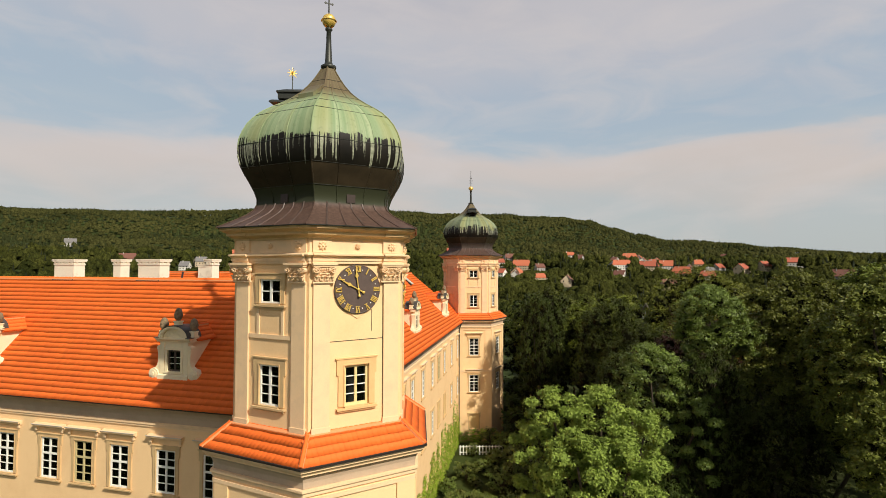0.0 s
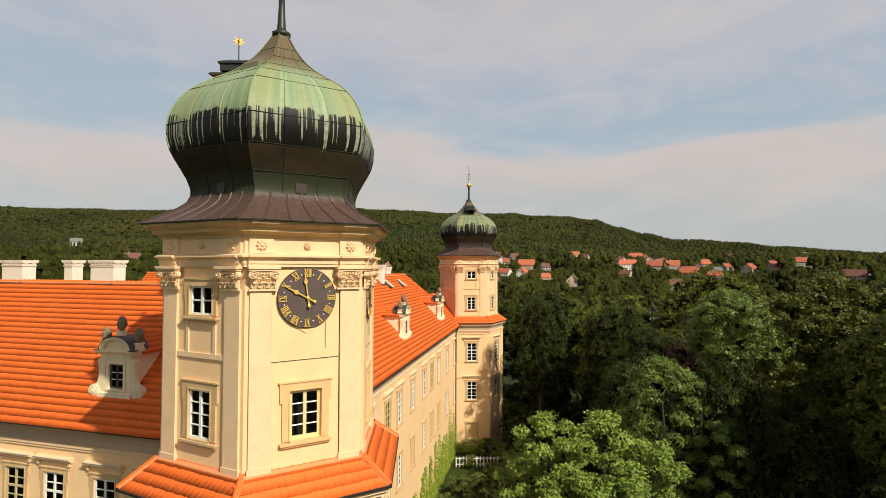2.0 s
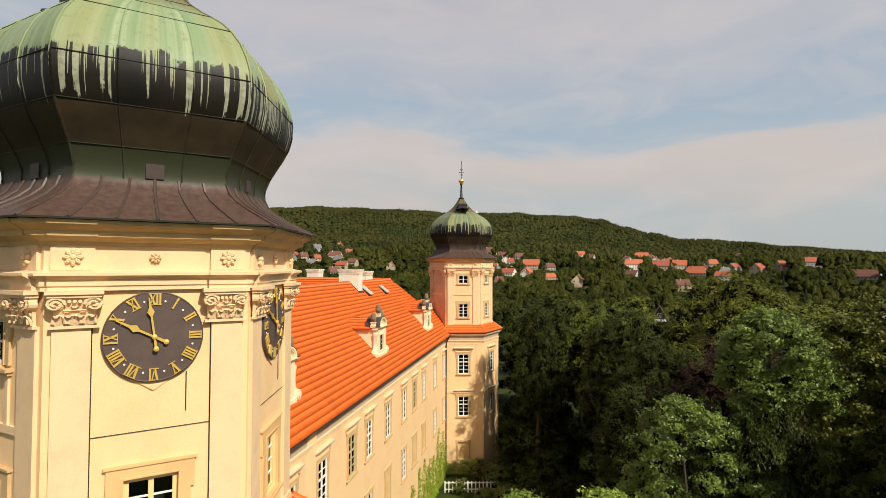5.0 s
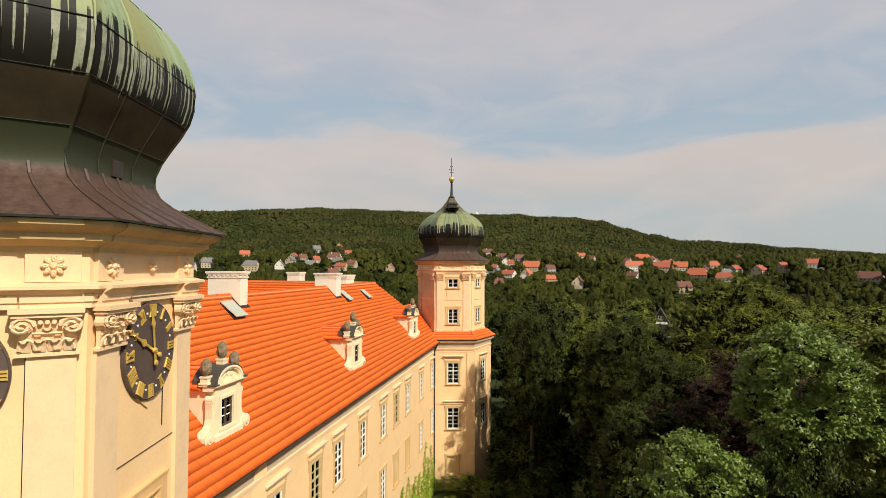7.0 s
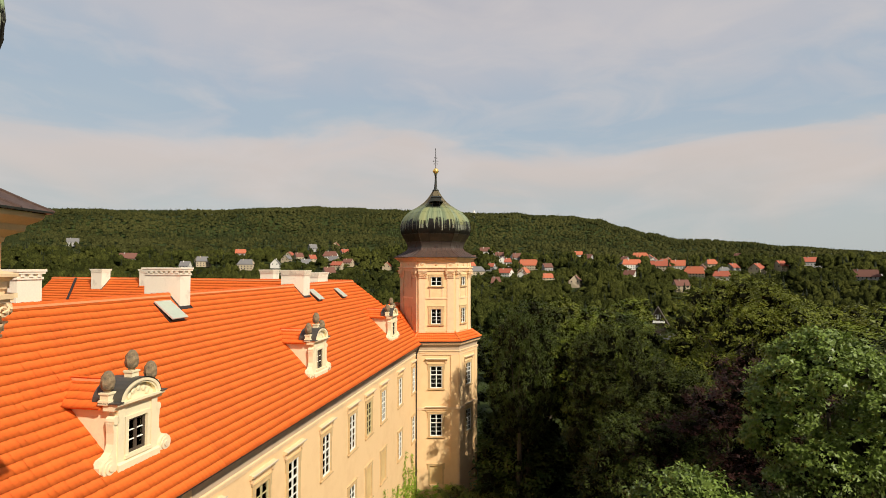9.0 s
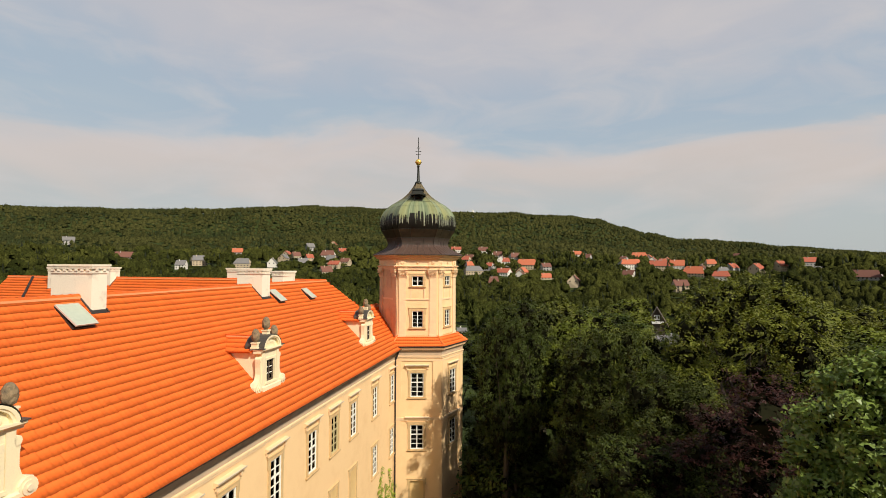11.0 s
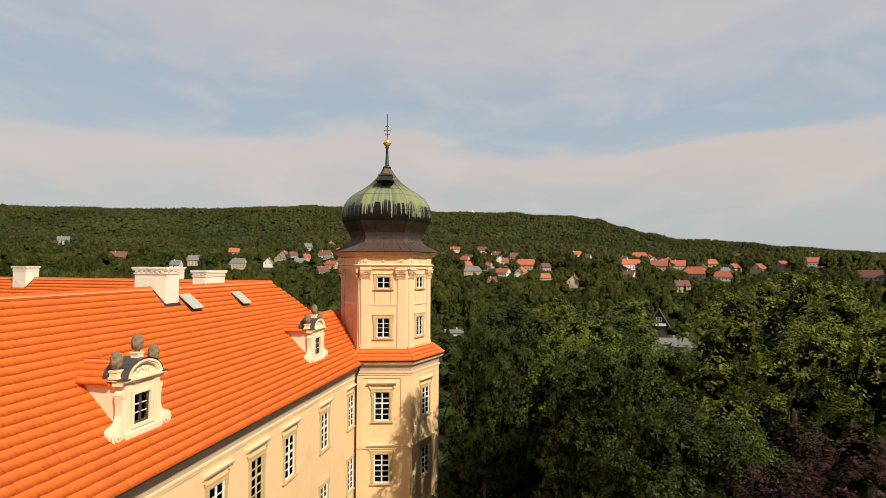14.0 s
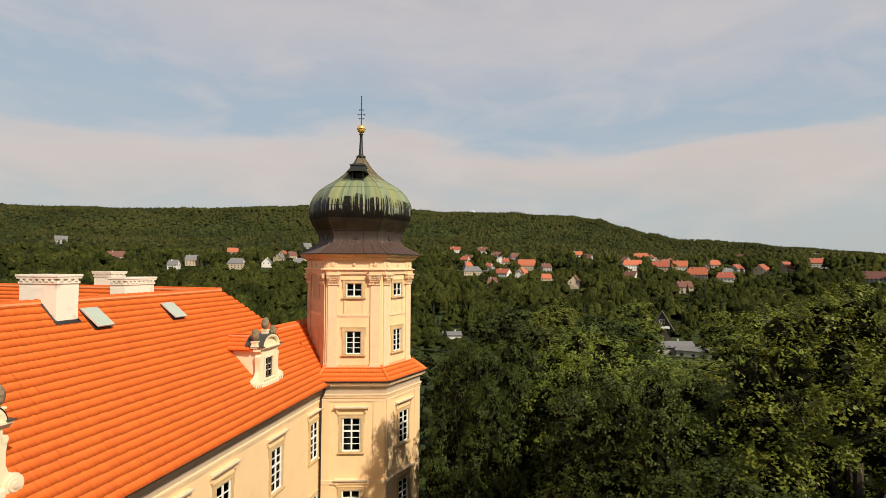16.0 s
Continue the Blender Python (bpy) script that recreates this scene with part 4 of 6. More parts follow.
        m = slope_matrix(base * 4.27 + Vector((0, 0, 16.73)), along, base, pitch)
        run = lambda s: (4.27 - s * math.cos(pitch)) / math.sqrt(3)
        tile_field(tw, m, length + 0.04, lambda s: -run(s), lambda s: run(s), single=(-1.5, 1.5, -1, 2) if i in (0, 1) else None, rng=random.Random(20 + i))
        a = radians(60 * i + 60)
        ridge_caps(tw, (3.35 / C30 * math.cos(a), 3.35 / C30 * math.sin(a), 17.55), (4.27 / C30 * math.cos(a), 4.27 / C30 * math.sin(a), 16.80), "hip_tiles", 0.075)
    bm = bmesh.new()
    hex_ring(bm, [(4.20, 16.62), (4.32, 16.66), (4.33, 16.74), (4.30, 16.75), (4.28, 16.68), (4.20, 16.62)])
    part("gutter", bm, GUTTER, tw)
    # lower shaft
    bm = bmesh.new()
    hex_ring(bm, [(3.80, 15.60), (3.92, 15.60), (3.92, 15.70), (3.98, 15.76), (3.98, 15.84), (3.80, 15.86), (3.80, 15.60)])
    part("lower_cornice", bm, STUCCO, tw)
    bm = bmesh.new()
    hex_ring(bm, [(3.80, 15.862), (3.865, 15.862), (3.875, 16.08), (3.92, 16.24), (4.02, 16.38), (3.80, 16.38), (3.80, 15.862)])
    part("cove", bm, COVE_SHADE, tw, "plastered cove under the eaves, toned grey-brown for their shadow")
    bm = bmesh.new()
    hex_ring(bm, [(3.80, 16.382), (4.10, 16.382), (4.10, 16.42), (4.17, 16.52), (4.22, 16.54), (4.22, 16.62), (3.80, 16.62), (3.80, 16.382)])
    part("dentil_course", bm, STUCCO, tw)
    for i in skirts if not star else ():
        for k in range(24):
            u = (k - 11.5) * 0.20
            bm = bmesh.new()
            box(bm, u - 0.045, u + 0.045, -4.20, -4.14, 16.45, 16.52, face_m(i))
            part("dentil", bm, STUCCO, tw)
    for i in range(6):
        m = face_m(i)
        half = low / math.sqrt(3)
        wins = low_walls.get(i, [])
        holes = [(-0.6, 0.6, z, z + h) for z, h in wins]
        bm = bmesh.new()
        holed_wall(bm, -half, half, GROUND - 1.5, 15.8, holes, -low, -low + 0.5, m)
        part("wall", bm, PLASTER, tw)
        for s in (-1, 1):
            bm = bmesh.new()
            box(bm, *sorted((s * 1.42, s * 2.16)), -low - 0.06, -low + 0.02, GROUND - 1, 15.45)
            bmesh.ops.transform(bm, matrix=m, verts=list(bm.verts))
            part("pilaster", bm, PLASTER, tw)
        if not wins:
            for z0, z1 in ((11.9, 14.4), (7.2, 9.7)):
                bm = bmesh.new()
                holed_wall(bm, -1.02, 1.02, z0 - 0.12, z1 + 0.12, [(-0.92, 0.92, z0, z1)], -low - 0.05, -low + 0.01, m)
                part("panel_frame", bm, STUCCO, tw)
        bm = bmesh.new()
        box(bm, -2.2, 2.2, -low - 0.10, -low + 0.02, 10.0, 10.25, m)
        part("string_course", bm, STUCCO, tw)
        bm = bmesh.new()
        box(bm, -2.2, 2.2, -low - 0.07, -low + 0.02, 15.36, 15.5, m)
        part("string_course", bm, STUCCO, tw)
        for z, h in wins:
            wm = m @ Matrix.Translation((0, -low, z))
            if h > 1.9:
                window(tw, wm, 1.2, h, WHITE_PAINT, rows=5, cols=1, split=h * 0.6, depth=0.05)
                surround(tw, wm, 1.2, h, TRIM, band=0.19, hood=True)
            else:
                bm = bmesh.new()
                box(bm, -0.6, 0.6, -low + 0.12, -low + 0.16, z, z + h)
                bmesh.ops.transform(bm, matrix=m, verts=list(bm.verts))
                part("blind_window", bm, PLASTER_OCHRE, tw)
                surround(tw, wm, 1.2, h, TRIM, band=0.16, sill=False)
    return tw


# ---- wings ----
def wing(m, x0, x1, lo, hi, windows, label, single=None, inner=True, skip=()):
    """A wing of the castle. m: its frame with the eave on y = 0; lo, hi: its ends at a run y inwards.
    windows: (middle x, sill z, height, painted) in the outer wall."""
    wg = empty("castle_wing", m)
    tagged(wg, label, "castle wing")
    w = 1.2
    holes = [(x - w / 2, x + w / 2, z, z + h) for x, z, h, kind in windows if kind != "blind"]
    bm = bmesh.new()
    holed_wall(bm, x0, x1, GROUND - 1.5, 16.3, holes, 0.55, 1.15)
    part("wall", bm, PLASTER, wg)
    bm = bmesh.new()
    holed_wall(bm, lo(2 * HALF - 0.6), hi(2 * HALF - 0.6), GROUND - 1.5, 16.3, [], 2 * HALF - 1.1, 2 * HALF - 0.55)
    part("court_wall", bm, PLASTER, wg)
    for x, side in ((x0, 1), (x1, -1)):
        bm = bmesh.new()
        box(bm, *sorted((x, x + side * 0.5)), 1.15, 2 * HALF - 1.1, GROUND - 1.5, 16.3)
        part("end_wall", bm, PLASTER, wg)
    # coved eaves cornice
    bm = bmesh.new()
    prof = [(0.56, 15.30), (0.49, 15.30), (0.49, 15.38), (0.45, 15.42), (0.45, 15.52), (0.51, 15.545), (0.56, 15.545)]
    loft(bm, [[(x, y, z) for y, z in prof] for x in (x0, x1)])
    part("eaves_cornice", bm, STUCCO, wg)
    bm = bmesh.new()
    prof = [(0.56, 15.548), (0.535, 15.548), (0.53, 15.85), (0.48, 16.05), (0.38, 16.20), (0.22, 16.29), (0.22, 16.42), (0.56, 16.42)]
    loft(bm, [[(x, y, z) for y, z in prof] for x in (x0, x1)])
    part("eaves_cove", bm, COVE_SHADE, wg, "plastered cove under the eaves, toned grey-brown for their shadow")
    bm = bmesh.new()
    loft(bm, [[(x, y, z) for y, z in ((0.00, 16.43), (-0.05, 16.40), (-0.10, 16.43), (-0.12, 16.48), (-0.10, 16.48), (-0.09, 16.45), (-0.05, 16.425), (0.00, 16.45))] for x in (lo(0), hi(0))])
    part("gutter", bm, GUTTER, wg)
    # roof deck
    bm = bmesh.new()
    rows = []
    for y, z in ((0.0, EAVE_Z - 0.06), (HALF, RIDGE_Z - 0.08), (2 * HALF, EAVE_Z - 0.06)):
        rows.append([bm.verts.new((lo(y), y, z)), bm.verts.new((hi(y), y, z))])
    for a, b in zip(rows, rows[1:]):
        bm.faces.new((a[0], a[1], b[1], b[0]))
    bm.faces.new((rows[0][0], rows[1][0], rows[2][0]))
    bm.faces.new((rows[0][1], rows[2][1], rows[1][1]))
    bm.faces.new((rows[0][0], rows[2][0], rows[2][1], rows[0][1]))
    part("roof_deck", bm, TILE, wg)
    pitch = math.atan2(RIDGE_Z - EAVE_Z, HALF)
    length = math.hypot(RIDGE_Z - EAVE_Z, HALF)
    c = math.cos(pitch)
    sm = slope_matrix((0, -0.06, EAVE_Z - 0.04), (1, 0, 0), (0, -1, 0), pitch)
    tile_field(wg, sm, length, lambda s: lo(s * c), lambda s: hi(s * c), single, random.Random(3), skip)
    if inner:
        sm = slope_matrix((0, 2 * HALF + 0.06, EAVE_Z - 0.04), (-1, 0, 0), (0, 1, 0), pitch)
        tile_field(wg, sm, length, lambda s: -hi(2 * HALF - s * c), lambda s: -lo(2 * HALF - s * c), None, random.Random(5))
    ridge_caps(wg, (lo(HALF), HALF, RIDGE_Z + 0.0), (hi(HALF), HALF, RIDGE_Z + 0.0))
    # openings in the outer wall
    for x, z, h, kind in windows:
        wm = Matrix.Translation((x, 0.55, z))
        if kind == "blind":
            bm = bmesh.new()
            box(bm, x - w / 2, x + w / 2, 0.53, 0.56, z, z + h)
            part("blind_window", bm, PLASTER_OCHRE, wg)
        else:
            window(wg, wm, w, h, BEIGE_PAINT if kind == "beige" else WHITE_PAINT, rows=5, cols=1, split=h * 0.6, depth=0.04)
        surround(wg, wm, w, h, TRIM, band=0.18, hood=z > 11)
    return wg


def dormer(parent, x, mirror=False):
    """A baroque stucco dormer with scrolled flanks, a round-headed gable, three stone urns and a tiled saddle behind."""
    dm = empty("dormer", Matrix.Translation((x, 1.25, 17.68)), parent)
    holes = [(-0.42, 0.42, 0.36, 1.48)]
    bm = bmesh.new()
    holed_wall(bm, -0.86, 0.86, -0.25, 2.1, holes, 0.0, 0.30)
    part("dormer_front", bm, WHITE_STUCCO, dm)
    # plinth and scrolled flanks
    bm = bmesh.new()
    loft(bm, [[(xx, y, z) for y, z in ((0.35, -0.45), (-0.15, -0.45), (-0.15, 0.16), (-0.06, 0.21), (0.35, 0.21))] for xx in (-0.94, 0.94)])
    part("plinth", bm, WHITE_STUCCO, dm)
    for s in (-1, 1):
        bm = bmesh.new()
        flank = [(0.86, -0.42), (1.52, -0.42), (1.52, -0.16), (1.42, -0.10), (1.54, 0.05), (1.56, 0.28), (1.44, 0.47), (1.24, 0.52), (1.10, 0.62), (1.02, 0.85), (1.02, 1.2), (1.06, 1.5), (1.02, 1.68), (0.86, 1.72)]
        pts = [(s * px, pz) for px, pz in flank]
        plate(bm, pts if s > 0 else pts[::-1], -0.02, 0.26)
        for rr, y0, y1 in ((0.30, -0.10, 0.20), (0.21, -0.14, -0.10), (0.10, -0.19, -0.14)):
            loft(bm, [[(s * 1.24 + rr * math.cos(t), y, 0.20 + rr * math.sin(t)) for t in [2 * math.pi * k / 16 for k in range(16)]] for y in (y0, y1)])
        # pilaster strip and upper scroll
        box(bm, *sorted((s * 0.60, s * 0.88)), -0.05, 0.02, 0.12, 1.95)
        loft(bm, [[(s * 0.95 + 0.12 * math.cos(t), y, 1.58 + 0.14 * math.sin(t)) for t in [2 * math.pi * k / 12 for k in range(12)]] for y in (-0.05, 0.26)])
        part("scrolled_flank", bm, WHITE_STUCCO, dm)
    # cornice and round gable
    bm = bmesh.new()
    loft(bm, [[(xx, y, z) for y, z in ((0.35, 1.90), (-0.06, 1.90), (-0.09, 1.98), (-0.20, 2.05), (-0.20, 2.12), (0.35, 2.12))] for xx in (-1.08, 1.08)])
    arch_o = [(0.82 * math.cos(t), 2.12 + 0.56 * math.sin(t)) for t in [math.pi * k / 14 for k in range(15)]]
    plate(bm, arch_o, 0.0, 0.30)
    part("gable", bm, WHITE_STUCCO, dm)
    bm = bmesh.new()
    loft(bm, [[(q * math.cos(t), yy, 2.12 + q * 0.69 * math.sin(t)) for q, yy in ((0.70, 0.05), (0.70, -0.13), (0.76, -0.13), (0.78, -0.17), (0.90, -0.17), (0.90, 0.31))] for t in [math.pi * k / 16 for k in range(17)]])
    part("archivolt", bm, WHITE_STUCCO, dm)
    for k in range(5):
        t = math.pi * (k + 0.5) / 5
        bm = bmesh.new()
        lathe(bm, [(0.05, 0), (0.10, 0.03), (0.02, 0.05)], 8, Matrix.Translation((0.42 * math.cos(t), 0.0, 2.14 + 0.28 * math.sin(t))) @ Matrix.Rotation(radians(90), 4, "X"))
        part("rosette", bm, WHITE_STUCCO, dm)
    # sheet-metal cover over the gable and shoulders
    bm = bmesh.new()
    arch = [(0.93 * math.cos(t), 2.13 + 0.66 * math.sin(t)) for t in [math.pi * k / 14 for k in range(15)]]
    loft(bm, [[(px, y, pz) for px, pz in arch] for y in (-0.17, 0.10, 0.9)], False, False)
    loft(bm, [[(px * 0.985, y, pz - 0.012) for px, pz in arch] for y in (-0.17, 0.10, 0.9)], False, False)
    for s in (-1, 1):
        box(bm, *sorted((s * 0.86, s * 1.14)), -0.24, 0.5, 2.12, 2.16)
    part("sheet_metal_cover", bm, ZINC, dm)
    # window
    window(dm, Matrix.Translation((0, 0.0, 0.36)), 0.84, 1.12, DARK_WOOD, rows=3, cols=1, depth=0.10, name="dormer_window", bar=0.03, bars=WHITE_PAINT)
    bm = bmesh.new()
    for q in ((-0.56, -0.42, 0.30, 1.60), (0.42, 0.56, 0.30, 1.60)):
        box(bm, q[0], q[1], -0.05, 0.0, q[2], q[3])
    box(bm, -0.42, 0.42, -0.05, 0.0, 1.48, 1.60)
    box(bm, -0.60, 0.60, -0.10, 0.0, 0.25, 0.36)
    part("window_surround", bm, WHITE_STUCCO, dm)
    # cheeks running back into the roof
    for s in (-1, 1):
        bm = bmesh.new()
        loft(bm, [[(s * xx, 0.28, -0.3), (s * xx, 0.28, 1.95), (s * xx, 2.45, 1.95)] for xx in (0.76, 0.88)])
        part("cheek", bm, WHITE_STUCCO, dm)
    # tiled saddle roof behind the gable
    bm = bmesh.new()
    loft(bm, [[(-1.10, y, 1.98), (0, y, 2.62), (1.10, y, 1.98), (1.10, y, 1.92), (0, y, 2.52), (-1.10, y, 1.92)] for y in (0.45, 2.9)])
    part("saddle_roof", bm, TILE, dm)
    for s in (-1, 1):
        p = math.atan2(0.64, 1.10)
        sm = slope_matrix((s * 1.12, 1.6, 1.97), (0, s, 0), (s, 0, 0), p)
        tile_field(dm, sm, 1.25, (lambda q: -1.05) if s > 0 else (lambda q: -1.15), (lambda q: 1.15) if s > 0 else (lambda q: 1.05), None, random.Random(11))
    ridge_caps(dm, (0, 0.6, 2.66), (0, 2.75, 2.66), r=0.09)
    # three urns
    for ux, uz, uy in ((-0.95, 2.15, 0.30), (0.95, 2.15, 0.30), (0.0, 2.68, 0.25)):
        urn = empty("urn", Matrix.Translation((ux, uy, uz)), dm)
        bm = bmesh.new()
        box(bm, -0.19, 0.19, -0.19, 0.19, -0.06, 0.08)
        box(bm, -0.15, 0.15, -0.15, 0.15, 0.08, 0.26)
        box(bm, -0.18, 0.18, -0.18, 0.18, 0.26, 0.32)
        part("urn_base", bm, WHITE_STUCCO, urn)
        bm = bmesh.new()
        lathe(bm, [(0.11, 0.32), (0.09, 0.36), (0.16, 0.42), (0.20, 0.50), (0.215, 0.60), (0.205, 0.70), (0.185, 0.80), (0.15, 0.90), (0.09, 0.97), (0.02, 1.0)], 14)
        bm.verts.ensure_lookup_table()
        rnd = random.Random(5)
        for v in bm.verts:
            f = 1 + rnd.uniform(-0.10, 0.10)
            v.co.x *= f
            v.co.y *= f
        part("urn_body", bm, GREY_STONE, urn, "brown-grey weathered stone pine cone")
    return dm


def chimney(parent, x0, x1, y0, y1, top, base):
    """A plastered chimney stack with a stepped brick cap and lead at its foot."""
    ch = empty("chimney", Matrix.Translation(((x0 + x1) / 2, (y0 + y1) / 2, base)), parent)
    w, d, h = (x1 - x0) / 2, (y1 - y0) / 2, top - base
    bm = bmesh.new()
    box(bm, -w, w, -d, d, -0.6, h - 0.34)
    part("chimney_shaft", bm, CHIMNEY_PLASTER, ch)
    bm = bmesh.new()
    for z, o in ((h - 0.34, 0.04), (h - 0.25, 0.0), (h - 0.14, 0.08), (h - 0.05, 0.11)):
        box(bm, -w - o, w + o, -d - o, d + o, z, z + 0.09)
    n = max(2, int(2 * w / 0.28))
    for i in range(n):
        x = -w + (i + 0.5) * 2 * w / n
        for s in (-1, 1):
            box(bm, x - 0.07, x + 0.07, *sorted((s * d, s * (d + 0.07))), h - 0.25, h - 0.14)
    n = max(2, int(2 * d / 0.28))
    for i in range(n):
        y = -d + (i + 0.5) * 2 * d / n
        for s in (-1, 1):
            box(bm, *sorted((s * w, s * (w + 0.07))), y - 0.07, y + 0.07, h - 0.25, h - 0.14)
    part("chimney_cap", bm, CHIMNEY_PLASTER, ch)
    bm = bmesh.new()
    n = max(1, int(2 * max(w, d) / 0.7))
    for i in range(n):
        o = -max(w, d) + (i + 0.5) * 2 * max(w, d) / n
        cx, cy = (o, 0) if w > d else (0, o)
        box(bm, cx - 0.14, cx + 0.14, cy - 0.14, cy + 0.14, h + 0.04, h + 0.045)
    part("flue", bm, ROOM, ch)
    # lead along the foot, following the two slopes of the roof
    slope = lambda y: RIDGE_Z - abs(y - HALF) - base
    mid = (y0 + y1) / 2
    cuts = sorted({y0 - 0.10, y1 + 0.10, min(max(HALF, y0 - 0.1), y1 + 0.1)})
    for s in (-1, 1):
        bm = bmesh.new()
        loft(bm, [[(s * (w - 0.02), y - mid, slope(y) - 0.05), (s * (w + 0.06), y - mid, slope(y) - 0.05), (s * (w + 0.06), y - mid, slope(y) + 0.07), (s * (w - 0.02), y - mid, slope(y) + 0.12)] for y in cuts])
        part("lead_flashing", bm, GUTTER, ch)
    bm = bmesh.new()
    loft(bm, [[(x, y0 - mid - 0.12, slope(y0) - 0.20), (x, y0 - mid - 0.12, slope(y0) - 0.06), (x, y0 - mid + 0.02, slope(y0) + 0.10), (x, y0 - mid + 0.02, slope(y0) - 0.2)] for x in (-w - 0.08, w + 0.08)])
    part("lead_flashing", bm, GUTTER, ch)
    return ch


def skylight(parent, x0, x1, y0, y1, label=""):
    """A roof window lying on the slope, its lid a little raised."""
    pitch = math.atan2(RIDGE_Z - EAVE_Z, HALF)
    k = 1 / math.cos(pitch)
    sm = slope_matrix((x0, 0, EAVE_Z), (1, 0, 0), (0, -1, 0), pitch)
    sk = empty("roof_window", sm @ Matrix.Translation((0, y0 * k, 0.0)), parent)
    w, l = x1 - x0, (y1 - y0) * k
    # kerb coloured dark to give the shadow gap under the lid
    bm = bmesh.new()
    box(bm, 0.0, w, 0.0, l, 0.0, 0.10)
    part("kerb", bm, GUTTER, sk)
    lid = Matrix.Translation((0, l, 0.10)) @ Matrix.Rotation(radians(-7), 4, "X") @ Matrix.Translation((0, -l, 0))
    bm = bmesh.new()
    for q in ((-0.02, 0.02, -0.04, l), (w - 0.02, w + 0.02, -0.04, l), (0.02, w - 0.02, -0.04, 0.0), (0.02, w - 0.02, l - 0.04, l)):
        box(bm, q[0], q[1], q[2], q[3], 0.0, 0.06)
    bmesh.ops.transform(bm, matrix=lid, verts=list(bm.verts))
    part("window_frame", bm, PALE_SHEET, sk)
    bm = bmesh.new()
    box(bm, 0.02, w - 0.02, 0.0, l - 0.04, 0.03, 0.05)
    bmesh.ops.transform(bm, matrix=lid, verts=list(bm.verts))
    part("pane", bm, GLASS_ROOF, sk)
    return sk


# ---- ground and hills ----
HORIZON = [(60, 1.4), (67.1, 1.36), (69.6, 1.59), (73.6, 1.95), (78.1, 2.44), (82.9, 2.68), (85.5, 3.28), (88.1, 4.0), (90.8, 4.79), (93.6, 5.19), (96.5, 5.34),
           (99.5, 5.61), (105.4, 5.68), (114.9, 6.05), (122.9, 5.95), (133.2, 5.28), (139.9, 5.05), (145.7, 4.85), (170, 4.6), (200, 3.0), (260, 2.0), (330, 1.6), (420, 1.4)]
RIDGE_R = 1900.0


def smooth_table(table, x):
    for (a, p), (b, q) in zip(table, table[1:]):
        if a <= x <= b:
            s = (x - a) / (b - a)
            return p + (q - p) * s * s * (3 - 2 * s)
    return table[-1][1] if x > table[-1][0] else table[0][1]


def height(x, y):
    """Height of the ground: level by the castle, falling to the valley, rising to wooded hills."""
    dx, dy = x - 3.0, y - 21.0
    r = math.hypot(dx, dy)
    az = math.degrees(math.atan2(dy, dx))
    if az < 60:
        az += 360
    top = 12.0 + RIDGE_R * math.tan(radians(smooth_table(HORIZON, az)))
    prof = [(0, GROUND), (75, GROUND), (170, -4), (300, -14), (430, -13), (600, 4), (800, 18 + top * 0.05), (1100, top * 0.36), (1500, top * 0.80), (RIDGE_R, top), (2500, top * 0.9), (4700, top * 0.5)]
    z = smooth_table(prof, r)
    if r > 200:
        z += 5.0 * min(1, (r - 200) / 600) * noise.noise((x * 0.004, y * 0.004, 0.3)) + (6.0 * min(1, max(0, r - 900) / 600)) * noise.noise((x * 0.011, y * 0.011, 1.7))
    return z


bm = bmesh.new()
rings = [0, 15, 30, 45, 60, 80, 100, 130, 160, 200, 250, 300, 360, 430, 510, 600, 700, 800, 900, 1000, 1100, 1200, 1300, 1400, 1500, 1600, 1700, 1800, 1850, 1900, 1950, 2050, 2250, 2600, 3200, 4000, 4700]
NA = 240
centre = bm.verts.new((3, 21, GROUND))
prev = None
for r in rings[1:]:
    row = []
    for k in range(NA):
        a = 2 * math.pi * k / NA
        x, y = 3 + r * math.cos(a), 21 + r * math.sin(a)
        row.append(bm.verts.new((x, y, height(x, y) - min(7.0, max(0.0, (r - 850) / 40)))))
    for k in range(NA):
        j = (k + 1) % NA
        if prev:
            bm.faces.new((prev[k], row[k], row[j], prev[j]))
        else:
            bm.faces.new((centre, row[k], row[j]))
    prev = row
tagged(part("ground", bm, GRASS, smooth=True), "green parkland falling to a valley and wooded hills", "ground", kind="structure")


